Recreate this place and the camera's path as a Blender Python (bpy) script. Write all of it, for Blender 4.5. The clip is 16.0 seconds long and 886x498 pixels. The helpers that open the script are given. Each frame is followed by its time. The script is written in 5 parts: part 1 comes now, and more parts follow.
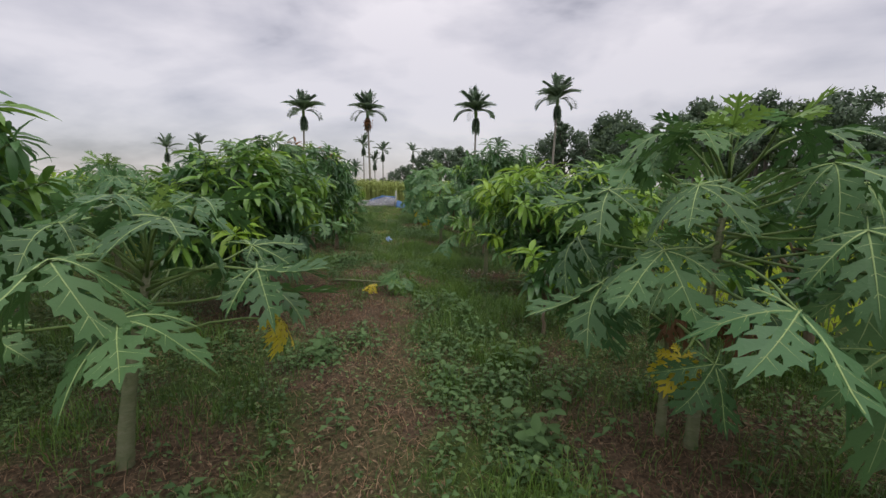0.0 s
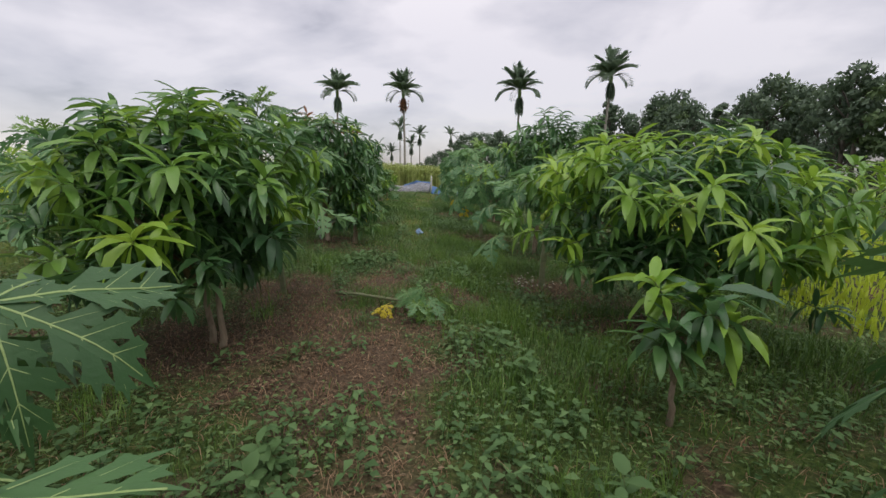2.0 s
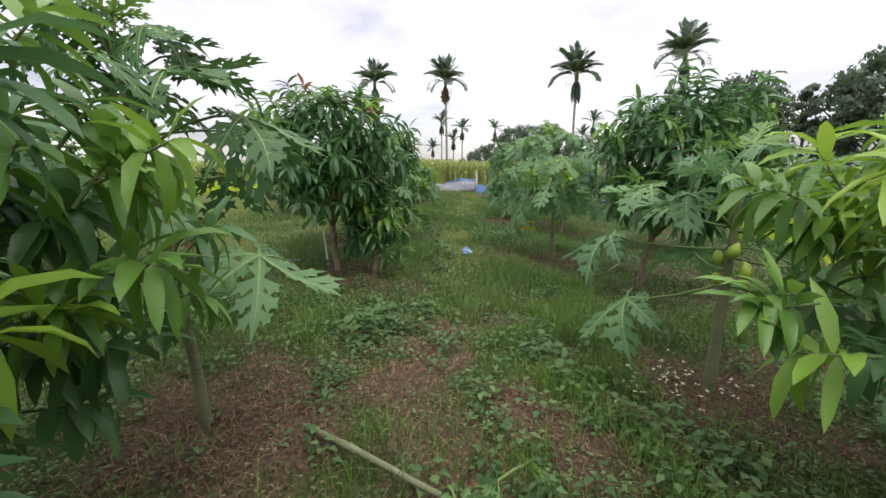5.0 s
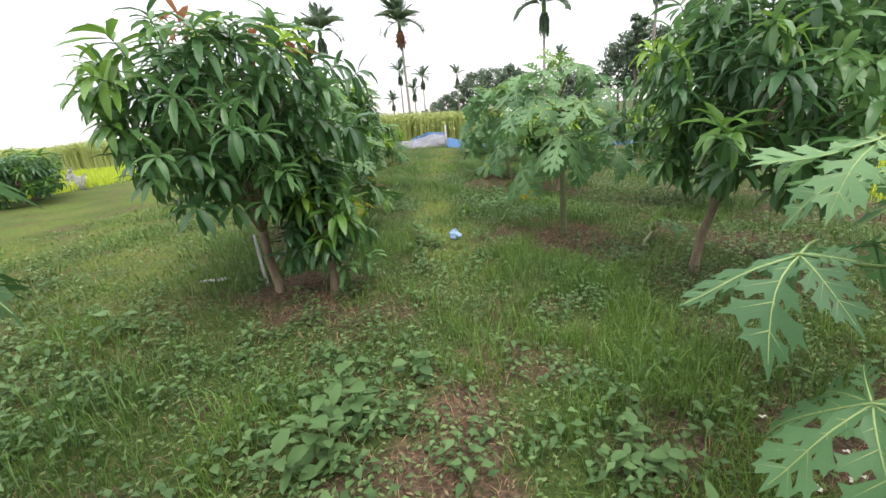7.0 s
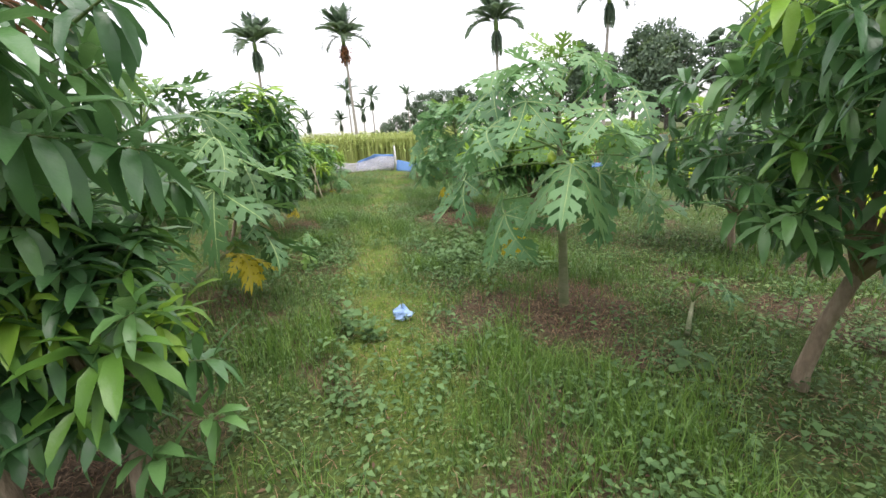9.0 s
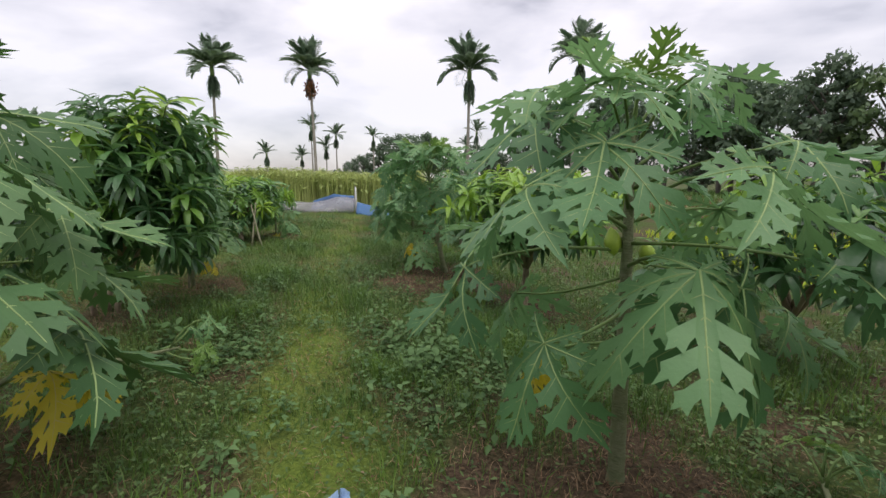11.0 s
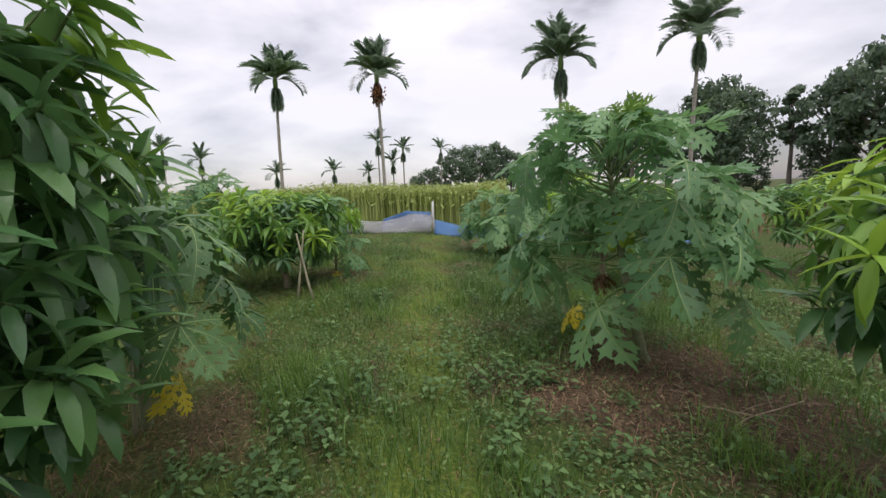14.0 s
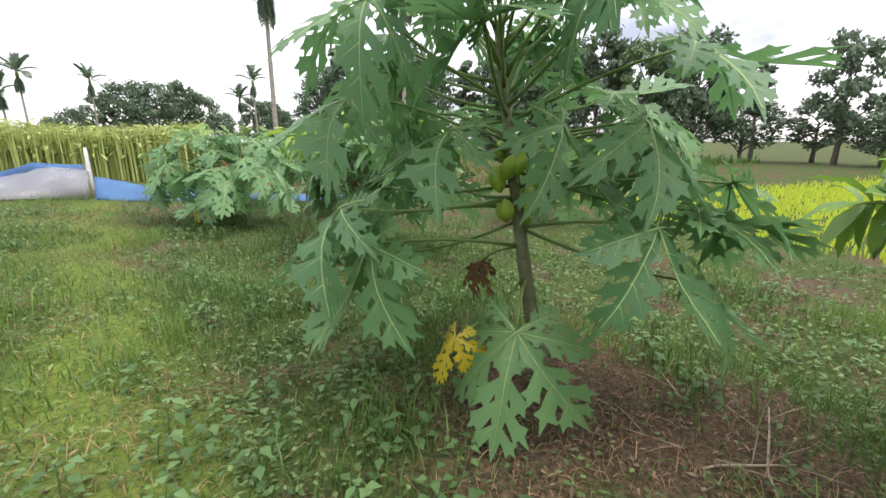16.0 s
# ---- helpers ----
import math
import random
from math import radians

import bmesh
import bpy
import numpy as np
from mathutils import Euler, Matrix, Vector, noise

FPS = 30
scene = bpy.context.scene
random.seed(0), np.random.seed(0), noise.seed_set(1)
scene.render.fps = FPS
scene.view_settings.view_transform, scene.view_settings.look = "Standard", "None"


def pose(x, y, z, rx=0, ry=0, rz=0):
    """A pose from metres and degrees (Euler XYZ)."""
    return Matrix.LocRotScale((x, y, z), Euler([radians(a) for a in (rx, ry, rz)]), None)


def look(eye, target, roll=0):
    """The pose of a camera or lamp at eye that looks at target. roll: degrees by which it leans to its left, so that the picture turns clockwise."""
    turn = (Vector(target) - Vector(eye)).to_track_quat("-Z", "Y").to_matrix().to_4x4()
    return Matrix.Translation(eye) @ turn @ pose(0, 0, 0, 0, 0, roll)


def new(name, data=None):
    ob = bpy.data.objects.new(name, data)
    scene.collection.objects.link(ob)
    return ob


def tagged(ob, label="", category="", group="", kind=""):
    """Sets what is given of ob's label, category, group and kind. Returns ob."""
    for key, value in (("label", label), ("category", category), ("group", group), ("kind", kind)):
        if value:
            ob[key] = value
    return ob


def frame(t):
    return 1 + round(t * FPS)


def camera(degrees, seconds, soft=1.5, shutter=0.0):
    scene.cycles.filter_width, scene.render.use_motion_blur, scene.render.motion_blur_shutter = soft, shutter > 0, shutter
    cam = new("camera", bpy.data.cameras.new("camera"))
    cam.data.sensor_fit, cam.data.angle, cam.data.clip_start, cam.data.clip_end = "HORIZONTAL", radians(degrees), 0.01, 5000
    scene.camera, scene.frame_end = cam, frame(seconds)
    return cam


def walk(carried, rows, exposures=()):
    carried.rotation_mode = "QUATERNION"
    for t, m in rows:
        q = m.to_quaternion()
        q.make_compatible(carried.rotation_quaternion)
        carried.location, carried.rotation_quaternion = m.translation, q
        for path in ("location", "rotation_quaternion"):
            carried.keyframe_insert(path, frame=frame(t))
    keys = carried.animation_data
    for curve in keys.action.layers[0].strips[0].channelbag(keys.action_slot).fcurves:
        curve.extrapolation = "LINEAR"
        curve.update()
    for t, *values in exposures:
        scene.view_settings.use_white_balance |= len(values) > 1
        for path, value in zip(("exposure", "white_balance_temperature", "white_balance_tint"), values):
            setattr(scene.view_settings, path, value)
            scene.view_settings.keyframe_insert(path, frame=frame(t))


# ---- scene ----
cam = camera(92.0, 16.0)
PATH = [
    (0, (2.613, 1.486, 1.576), (2.484, 3.460, 1.280), 0.4),
    (0.5, (2.611, 1.948, 1.507), (2.379, 3.917, 1.238), -0.1),
    (1, (2.593, 2.373, 1.539), (2.326, 4.334, 1.249), -0.1),
    (1.5, (2.474, 2.830, 1.533), (2.208, 4.784, 1.199), 1.1),
    (2, (2.388, 3.410, 1.497), (2.094, 5.355, 1.137), 0.8),
    (2.5, (2.343, 3.872, 1.494), (2.009, 5.809, 1.122), 0.5),
    (3, (2.194, 4.311, 1.454), (1.844, 6.240, 1.061), 1.2),
    (3.5, (2.037, 4.790, 1.437), (1.631, 6.698, 0.996), 0.4),
    (4, (1.916, 5.269, 1.433), (1.429, 7.176, 1.078), 0.1),
    (4.2, (1.889, 5.498, 1.437), (1.378, 7.399, 1.083), -0.5),
    (6.3, (1.283, 7.085, 1.634), (0.935, 8.989, 1.130), -1.2),
    (6.5, (1.240, 7.312, 1.617), (0.904, 9.209, 1.082), -2.4),
    (7, (1.167, 7.884, 1.587), (0.807, 9.760, 0.996), -5.1),
    (7.5, (1.049, 8.560, 1.594), (0.756, 10.454, 1.023), -4.4),
    (8, (0.928, 9.129, 1.570), (0.769, 11.055, 1.053), -3.9),
    (8.2, (0.959, 9.341, 1.555), (0.804, 11.265, 1.029), -4.0),
    (10.3, (0.844, 10.843, 1.508), (0.736, 12.800, 1.109), -5.6),
    (10.5, (0.820, 11.027, 1.498), (0.767, 12.993, 1.135), -4.1),
    (11, (0.714, 11.629, 1.580), (0.776, 13.600, 1.249), 0.1),
    (11.5, (0.519, 12.270, 1.548), (0.506, 14.230, 1.147), 0.7),
    (12, (0.207, 12.896, 1.509), (-0.027, 14.851, 1.156), 0.3),
    (12.5, (0.028, 13.392, 1.506), (-0.330, 15.337, 1.209), -0.2),
    (13, (-0.110, 13.899, 1.533), (-0.442, 15.850, 1.245), -1.4),
    (13.5, (-0.125, 14.459, 1.544), (-0.511, 16.406, 1.301), -2.3),
    (14, (-0.319, 15.039, 1.504), (-0.552, 17.007, 1.237), -2.2),
    (14.5, (-0.446, 15.614, 1.529), (-0.381, 17.583, 1.185), -2.2),
    (15, (-0.533, 16.195, 1.451), (-0.123, 18.109, 1.039), -2.1),
    (15.5, (-0.496, 16.793, 1.366), (0.204, 18.606, 0.895), -1.8),
    (16, (-0.628, 17.286, 1.300), (0.378, 18.944, 0.813), -0.1),
]
walk(cam, [(t, look(eye, target, roll)) for t, eye, target, roll in PATH],
     exposures=[(0, -0.5, 6650, 16), (1.5, -0.45, 6650, 16), (2.5, -0.28, 6650, 16), (3.5, 0.1, 6650, 16), (4.2, 0.15, 6650, 16), (6.3, 0.45, 6650, 16), (7.5, 0.9, 6650, 16), (8.2, 1.05, 6650, 16), (10.3, 0.08, 6650, 16), (11, -0.1, 6650, 16), (12.5, 0, 6650, 16), (14, -0.12, 6650, 16), (14.5, -0.1, 6650, 16), (15, -0.2, 6650, 16), (15.5, 0.15, 6650, 16), (16, 0.75, 6650, 16)])

# ---- light ----
SUN_ELEVATION, SUN_AZIMUTH = 62, 35
sun = new("sun", bpy.data.lights.new("sun", "SUN"))
sun.data.energy, sun.data.angle, sun.data.color = 1.3, radians(30), (1.0, 0.97, 0.92)
sun.rotation_euler = (radians(90 - SUN_ELEVATION), 0, radians(SUN_AZIMUTH))


def overcast_world():
    w = bpy.data.worlds.new("overcast_sky")
    w.use_nodes = True
    nt = w.node_tree
    nt.nodes.clear()
    add = nt.nodes.new
    out, bg_sky, bg_cloud, both = add("ShaderNodeOutputWorld"), add("ShaderNodeBackground"), add("ShaderNodeBackground"), add("ShaderNodeAddShader")
    sky = add("ShaderNodeTexSky")
    sky.sky_type, sky.sun_disc = "NISHITA", False
    sky.sun_elevation, sky.sun_rotation = radians(SUN_ELEVATION), radians(180 - SUN_AZIMUTH)
    co, mp = add("ShaderNodeTexCoord"), add("ShaderNodeMapping")
    mp.inputs["Scale"].default_value = (1.0, 1.0, 2.6)
    n1, n2 = add("ShaderNodeTexNoise"), add("ShaderNodeTexNoise")
    n1.inputs["Scale"].default_value, n1.inputs["Detail"].default_value, n1.inputs["Distortion"].default_value = 1.7, 5, 0.5
    n2.inputs["Scale"].default_value, n2.inputs["Detail"].default_value = 4.6, 6
    mix, ramp = add("ShaderNodeMix"), add("ShaderNodeValToRGB")
    mix.inputs["Factor"].default_value = 0.32
    e = ramp.color_ramp.elements
    e[0].position, e[0].color = 0.39, (0.31, 0.305, 0.335, 1)
    e[1].position, e[1].color = 0.60, (1.0, 0.975, 0.98, 1)
    mid = e.new(0.48)
    mid.color = (0.70, 0.69, 0.72, 1)
    L = nt.links.new
    L(co.outputs["Generated"], mp.inputs["Vector"])
    for n in (n1, n2):
        L(mp.outputs["Vector"], n.inputs["Vector"])
    L(n1.outputs["Fac"], mix.inputs["A"])
    L(n2.outputs["Fac"], mix.inputs["B"])
    L(mix.outputs["Result"], ramp.inputs["Fac"])
    L(ramp.outputs["Color"], bg_cloud.inputs["Color"])
    # an overcast sky is about three times as bright overhead as at the horizon
    sep, up, gain = add("ShaderNodeSeparateXYZ"), add("ShaderNodeMath"), add("ShaderNodeMath")
    up.operation, up.use_clamp, gain.operation = "POWER", True, "MULTIPLY_ADD"
    up.inputs[1].default_value, gain.inputs[1].default_value, gain.inputs[2].default_value = 2.1, 2.3, 0.80
    L(co.outputs["Generated"], sep.inputs[0])
    L(sep.outputs["Z"], up.inputs[0])
    L(up.outputs[0], gain.inputs[0])
    L(gain.outputs[0], bg_cloud.inputs["Strength"])
    L(sky.outputs["Color"], bg_sky.inputs["Color"])
    bg_sky.inputs["Strength"].default_value = 0.05
    L(bg_sky.outputs[0], both.inputs[0])
    L(bg_cloud.outputs[0], both.inputs[1])
    L(both.outputs[0], out.inputs["Surface"])
    scene.world = w


overcast_world()


# ---- materials ----
def blank(name):
    m = bpy.data.materials.new(name)
    m.use_nodes = True
    nt = m.node_tree
    return m, nt, nt.nodes["Principled BSDF"], nt.nodes.new, nt.links.new


def ramp_node(add, stops):
    r = add("ShaderNodeValToRGB")
    e = r.color_ramp.elements
    e[0].position, e[0].color = stops[0][0], (*stops[0][1], 1)
    e[1].position, e[1].color = stops[-1][0], (*stops[-1][1], 1)
    for p, c in stops[1:-1]:
        k = e.new(p)
        k.color = (*c, 1)
    return r


def leaf_material(name, dark, mid, light, rough=0.45, through_light=0.3, island=False, scale=9.0, tone=0.6):
    """Leaf tissue: three tones picked by thing and by blotches, a little light comes through."""
    m, nt, p, add, link = blank(name)
    info = add("ShaderNodeNewGeometry") if island else add("ShaderNodeObjectInfo")
    rnd = info.outputs["Random Per Island"] if island else info.outputs["Random"]
    co, n = add("ShaderNodeTexCoord"), add("ShaderNodeTexNoise")
    n.inputs["Scale"].default_value, n.inputs["Detail"].default_value = scale, 4
    link(co.outputs["Object"], n.inputs["Vector"])
    mix = add("ShaderNodeMix")
    mix.inputs["Factor"].default_value = 1 - tone
    link(rnd, mix.inputs["A"])
    link(n.outputs["Fac"], mix.inputs["B"])
    r = ramp_node(add, [(0.1, dark), (0.5, mid), (0.92, light)])
    link(mix.outputs["Result"], r.inputs["Fac"])
    link(r.outputs["Color"], p.inputs["Base Color"])
    p.inputs["Roughness"].default_value = rough
    p.inputs["Specular IOR Level"].default_value = 0.45
    bump, fine = add("ShaderNodeBump"), add("ShaderNodeTexNoise")
    fine.inputs["Scale"].default_value, fine.inputs["Detail"].default_value = 60, 3
    link(co.outputs["Object"], fine.inputs["Vector"])
    link(fine.outputs["Fac"], bump.inputs["Height"])
    bump.inputs["Strength"].default_value, bump.inputs["Distance"].default_value = 0.25, 0.01
    link(bump.outputs["Normal"], p.inputs["Normal"])
    tr, ms, bright = add("ShaderNodeBsdfTranslucent"), add("ShaderNodeMixShader"), add("ShaderNodeHueSaturation")
    bright.inputs["Value"].default_value, bright.inputs["Hue"].default_value = 1.5, 0.485
    link(r.outputs["Color"], bright.inputs["Color"])
    link(bright.outputs["Color"], tr.inputs["Color"])
    ms.inputs["Fac"].default_value = through_light
    link(p.outputs[0], ms.inputs[1])
    link(tr.outputs[0], ms.inputs[2])
    link(ms.outputs[0], nt.nodes["Material Output"].inputs["Surface"])
    return m


def rough_material(name, stops, scale=6.0, rough=0.85, bump_scale=30.0, bump=0.5, stretch=(1, 1, 1), spec=0.25):
    """Bark, cloth, soil and sticks: blotches over grain, with fine relief."""
    m, nt, p, add, link = blank(name)
    co, mp, n, fine = add("ShaderNodeTexCoord"), add("ShaderNodeMapping"), add("ShaderNodeTexNoise"), add("ShaderNodeTexNoise")
    mp.inputs["Scale"].default_value = stretch
    n.inputs["Scale"].default_value, n.inputs["Detail"].default_value = scale, 6
    fine.inputs["Scale"].default_value, fine.inputs["Detail"].default_value = bump_scale, 5
    link(co.outputs["Object"], mp.inputs["Vector"])
    link(mp.outputs["Vector"], n.inputs["Vector"])
    link(mp.outputs["Vector"], fine.inputs["Vector"])
    mix = add("ShaderNodeMix")
    mix.inputs["Factor"].default_value = 0.35
    link(n.outputs["Fac"], mix.inputs["A"])
    link(fine.outputs["Fac"], mix.inputs["B"])
    r = ramp_node(add, stops)
    link(mix.outputs["Result"], r.inputs["Fac"])
    link(r.outputs["Color"], p.inputs["Base Color"])
    p.inputs["Roughness"].default_value, p.inputs["Specular IOR Level"].default_value = rough, spec
    b = add("ShaderNodeBump")
    b.inputs["Strength"].default_value, b.inputs["Distance"].default_value = bump, 0.02
    link(fine.outputs["Fac"], b.inputs["Height"])
    link(b.outputs["Normal"], p.inputs["Normal"])
    return m


MANGO_OLD = leaf_material("mango_leaf_old", (0.036, 0.096, 0.039), (0.070, 0.170, 0.056), (0.130, 0.265, 0.080), 0.32, 0.28)
MANGO_MID = leaf_material("mango_leaf_mid", (0.056, 0.144, 0.025), (0.094, 0.213, 0.033), (0.144, 0.281, 0.043), 0.4, 0.25)
MANGO_YOUNG = leaf_material("mango_leaf_young", (0.120, 0.250, 0.030), (0.182, 0.332, 0.040), (0.268, 0.420, 0.052), 0.42, 0.32)
MANGO_RED = leaf_material("mango_leaf_copper", (0.22, 0.10, 0.04), (0.30, 0.16, 0.07), (0.34, 0.25, 0.08), 0.45, 0.3)
PAPAYA_LEAF = leaf_material("papaya_leaf", (0.052, 0.142, 0.052), (0.092, 0.212, 0.078), (0.150, 0.295, 0.112), 0.5, 0.33, scale=5.0)
PAPAYA_DARK = leaf_material("papaya_leaf_dark", (0.030, 0.088, 0.026), (0.050, 0.130, 0.036), (0.084, 0.182, 0.050), 0.58, 0.2, scale=5.0)
PAPAYA_YOUNG = leaf_material("papaya_leaf_young", (0.09, 0.19, 0.035), (0.12, 0.235, 0.045), (0.16, 0.28, 0.06), 0.5, 0.3, scale=5.0)
PAPAYA_YELLOW = leaf_material("papaya_leaf_yellow", (0.34, 0.27, 0.015), (0.50, 0.42, 0.02), (0.55, 0.50, 0.06), 0.55, 0.3, scale=7.0, tone=0.35)
PAPAYA_DEAD = leaf_material("papaya_leaf_dead", (0.09, 0.045, 0.02), (0.16, 0.08, 0.035), (0.24, 0.13, 0.06), 0.8, 0.1)
VEIN = rough_material("leaf_vein", [(0.3, (0.20, 0.30, 0.10)), (0.7, (0.30, 0.40, 0.16))], 20, 0.5, 60, 0.1)
VEIN_YELLOW = rough_material("leaf_vein_yellow", [(0.3, (0.5, 0.42, 0.1)), (0.7, (0.6, 0.5, 0.15))], 20, 0.5, 60, 0.1)
PETIOLE = rough_material("petiole", [(0.3, (0.10, 0.17, 0.05)), (0.7, (0.17, 0.25, 0.08))], 8, 0.5, 40, 0.15)
TWIG_GREEN = rough_material("green_twig", [(0.3, (0.07, 0.11, 0.035)), (0.7, (0.13, 0.18, 0.06))], 8, 0.6, 40, 0.2)
MANGO_BARK = rough_material("mango_bark", [(0.25, (0.12, 0.09, 0.062)), (0.5, (0.27, 0.21, 0.145)), (0.75, (0.42, 0.35, 0.25))], 9, 0.9, 45, 0.8, (1, 1, 0.35))
PAPAYA_BARK = rough_material("papaya_bark", [(0.25, (0.10, 0.13, 0.055)), (0.5, (0.17, 0.19, 0.10)), (0.78, (0.27, 0.26, 0.18))], 5, 0.8, 35, 0.5, (1, 1, 3.0))
PALM_BARK = rough_material("palm_bark", [(0.25, (0.16, 0.145, 0.12)), (0.5, (0.27, 0.25, 0.21)), (0.75, (0.36, 0.34, 0.30))], 3, 0.9, 14, 0.6, (1, 1, 4.0))
# green tones lightened and greyed, so distance haze is in the leaf colour
PALM_LEAF = leaf_material("palm_leaf", (0.105, 0.165, 0.112), (0.165, 0.235, 0.160), (0.235, 0.315, 0.215), 0.5, 0.38, island=True)
PALM_DEAD = leaf_material("palm_leaf_dead", (0.10, 0.075, 0.055), (0.17, 0.115, 0.08), (0.26, 0.17, 0.12), 0.8, 0.25, island=True)
PALM_FRUIT = rough_material("palm_fruit", [(0.3, (0.22, 0.08, 0.035)), (0.7, (0.40, 0.17, 0.07))], 9, 0.6, 30, 0.4)
# desaturated tones: the haze over the far woods is put into this colour
FAR_LEAF = leaf_material("far_tree_leaf", (0.050, 0.086, 0.052), (0.082, 0.130, 0.075), (0.135, 0.200, 0.110), 0.6, 0.22, island=True)
FAR_LEAF_LIGHT = leaf_material("far_tree_leaf_light", (0.051, 0.095, 0.038), (0.078, 0.135, 0.047), (0.127, 0.195, 0.068), 0.6, 0.15, island=True)
FAR_BARK = rough_material("far_bark", [(0.3, (0.07, 0.06, 0.05)), (0.7, (0.19, 0.17, 0.145))], 2, 0.95, 12, 0.5, (1, 1, 0.3))
JUTE = leaf_material("jute_stalks", (0.29, 0.345, 0.11), (0.365, 0.425, 0.135), (0.45, 0.50, 0.18), 0.6, 0.2, island=True)
JUTE_TOP = leaf_material("jute_tops", (0.20, 0.28, 0.08), (0.28, 0.36, 0.105), (0.37, 0.44, 0.14), 0.6, 0.2, island=True)
RICE = leaf_material("rice_blades", (0.28, 0.39, 0.03), (0.35, 0.46, 0.035), (0.42, 0.52, 0.05), 0.55, 0.35, island=True)
GRASS = leaf_material("grass_blades", (0.036, 0.088, 0.018), (0.070, 0.152, 0.027), (0.145, 0.245, 0.050), 0.5, 0.25, island=True)
GRASS_TALL = leaf_material("tall_grass_blades", (0.060, 0.135, 0.022), (0.105, 0.205, 0.034), (0.170, 0.275, 0.055), 0.5, 0.3, island=True)
GRASS_DRY = leaf_material("dry_grass", (0.130, 0.072, 0.038), (0.235, 0.142, 0.078), (0.400, 0.285, 0.170), 0.8, 0.15, island=True)
LAWN = leaf_material("lawn_blades", (0.082, 0.140, 0.026), (0.148, 0.225, 0.044), (0.230, 0.308, 0.072), 0.55, 0.25, island=True)
CREEPER = leaf_material("creeper_leaf", (0.030, 0.072, 0.018), (0.064, 0.125, 0.033), (0.180, 0.270, 0.092), 0.72, 0.2, island=True)
WEED = leaf_material("weed_leaf", (0.036, 0.088, 0.025), (0.070, 0.146, 0.042), (0.135, 0.235, 0.080), 0.72, 0.25, island=True)
LITTER = leaf_material("leaf_litter", (0.050, 0.030, 0.016), (0.125, 0.078, 0.042), (0.300, 0.225, 0.140), 0.9, 0.03, island=True)
STICK = rough_material("dry_stick", [(0.3, (0.20, 0.15, 0.10)), (0.7, (0.40, 0.33, 0.24))], 10, 0.9, 40, 0.5)
BAMBOO = rough_material("stake_wood", [(0.3, (0.20, 0.19, 0.12)), (0.7, (0.34, 0.32, 0.22))], 6, 0.8, 30, 0.4, (1, 1, 0.3))
POST_PAINT = rough_material("weathered_post", [(0.25, (0.35, 0.35, 0.34)), (0.7, (0.66, 0.66, 0.64))], 6, 0.8, 30, 0.3)
FRUIT = rough_material("papaya_fruit_skin", [(0.3, (0.24, 0.38, 0.04)), (0.7, (0.38, 0.50, 0.07))], 7, 0.4, 60, 0.1, spec=0.4)
BAG = rough_material("blue_plastic", [(0.3, (0.13, 0.25, 0.48)), (0.7, (0.34, 0.48, 0.66))], 14, 0.35, 40, 0.4, spec=0.5)
FLOWER = rough_material("white_petals", [(0.3, (0.5, 0.48, 0.38)), (0.7, (0.68, 0.66, 0.56))], 10, 0.7, 30, 0.1)


def net_material(name, c1, c2, cover):
    """A fine woven net: threads that hide part of what is behind."""
    m, nt, p, add, link = blank(name)
    co, n = add("ShaderNodeTexCoord"), add("ShaderNodeTexNoise")
    n.inputs["Scale"].default_value, n.inputs["Detail"].default_value = 1.6, 6
    link(co.outputs["Object"], n.inputs["Vector"])
    r = ramp_node(add, [(0.3, c1), (0.7, c2)])
    link(n.outputs["Fac"], r.inputs["Fac"])
    link(r.outputs["Color"], p.inputs["Base Color"])
    p.inputs["Roughness"].default_value = 0.7
    clear, ms = add("ShaderNodeBsdfTransparent"), add("ShaderNodeMixShader")
    ms.inputs["Fac"].default_value = cover
    link(clear.outputs[0], ms.inputs[1])
    link(p.outputs[0], ms.inputs[2])
    link(ms.outputs[0], nt.nodes["Material Output"].inputs["Surface"])
    return m


NET_GREY = net_material("grey_net", (0.17, 0.175, 0.175), (0.29, 0.295, 0.295), 0.52)
NET_BLUE = net_material("blue_net", (0.020, 0.072, 0.18), (0.05, 0.15, 0.31), 0.8)


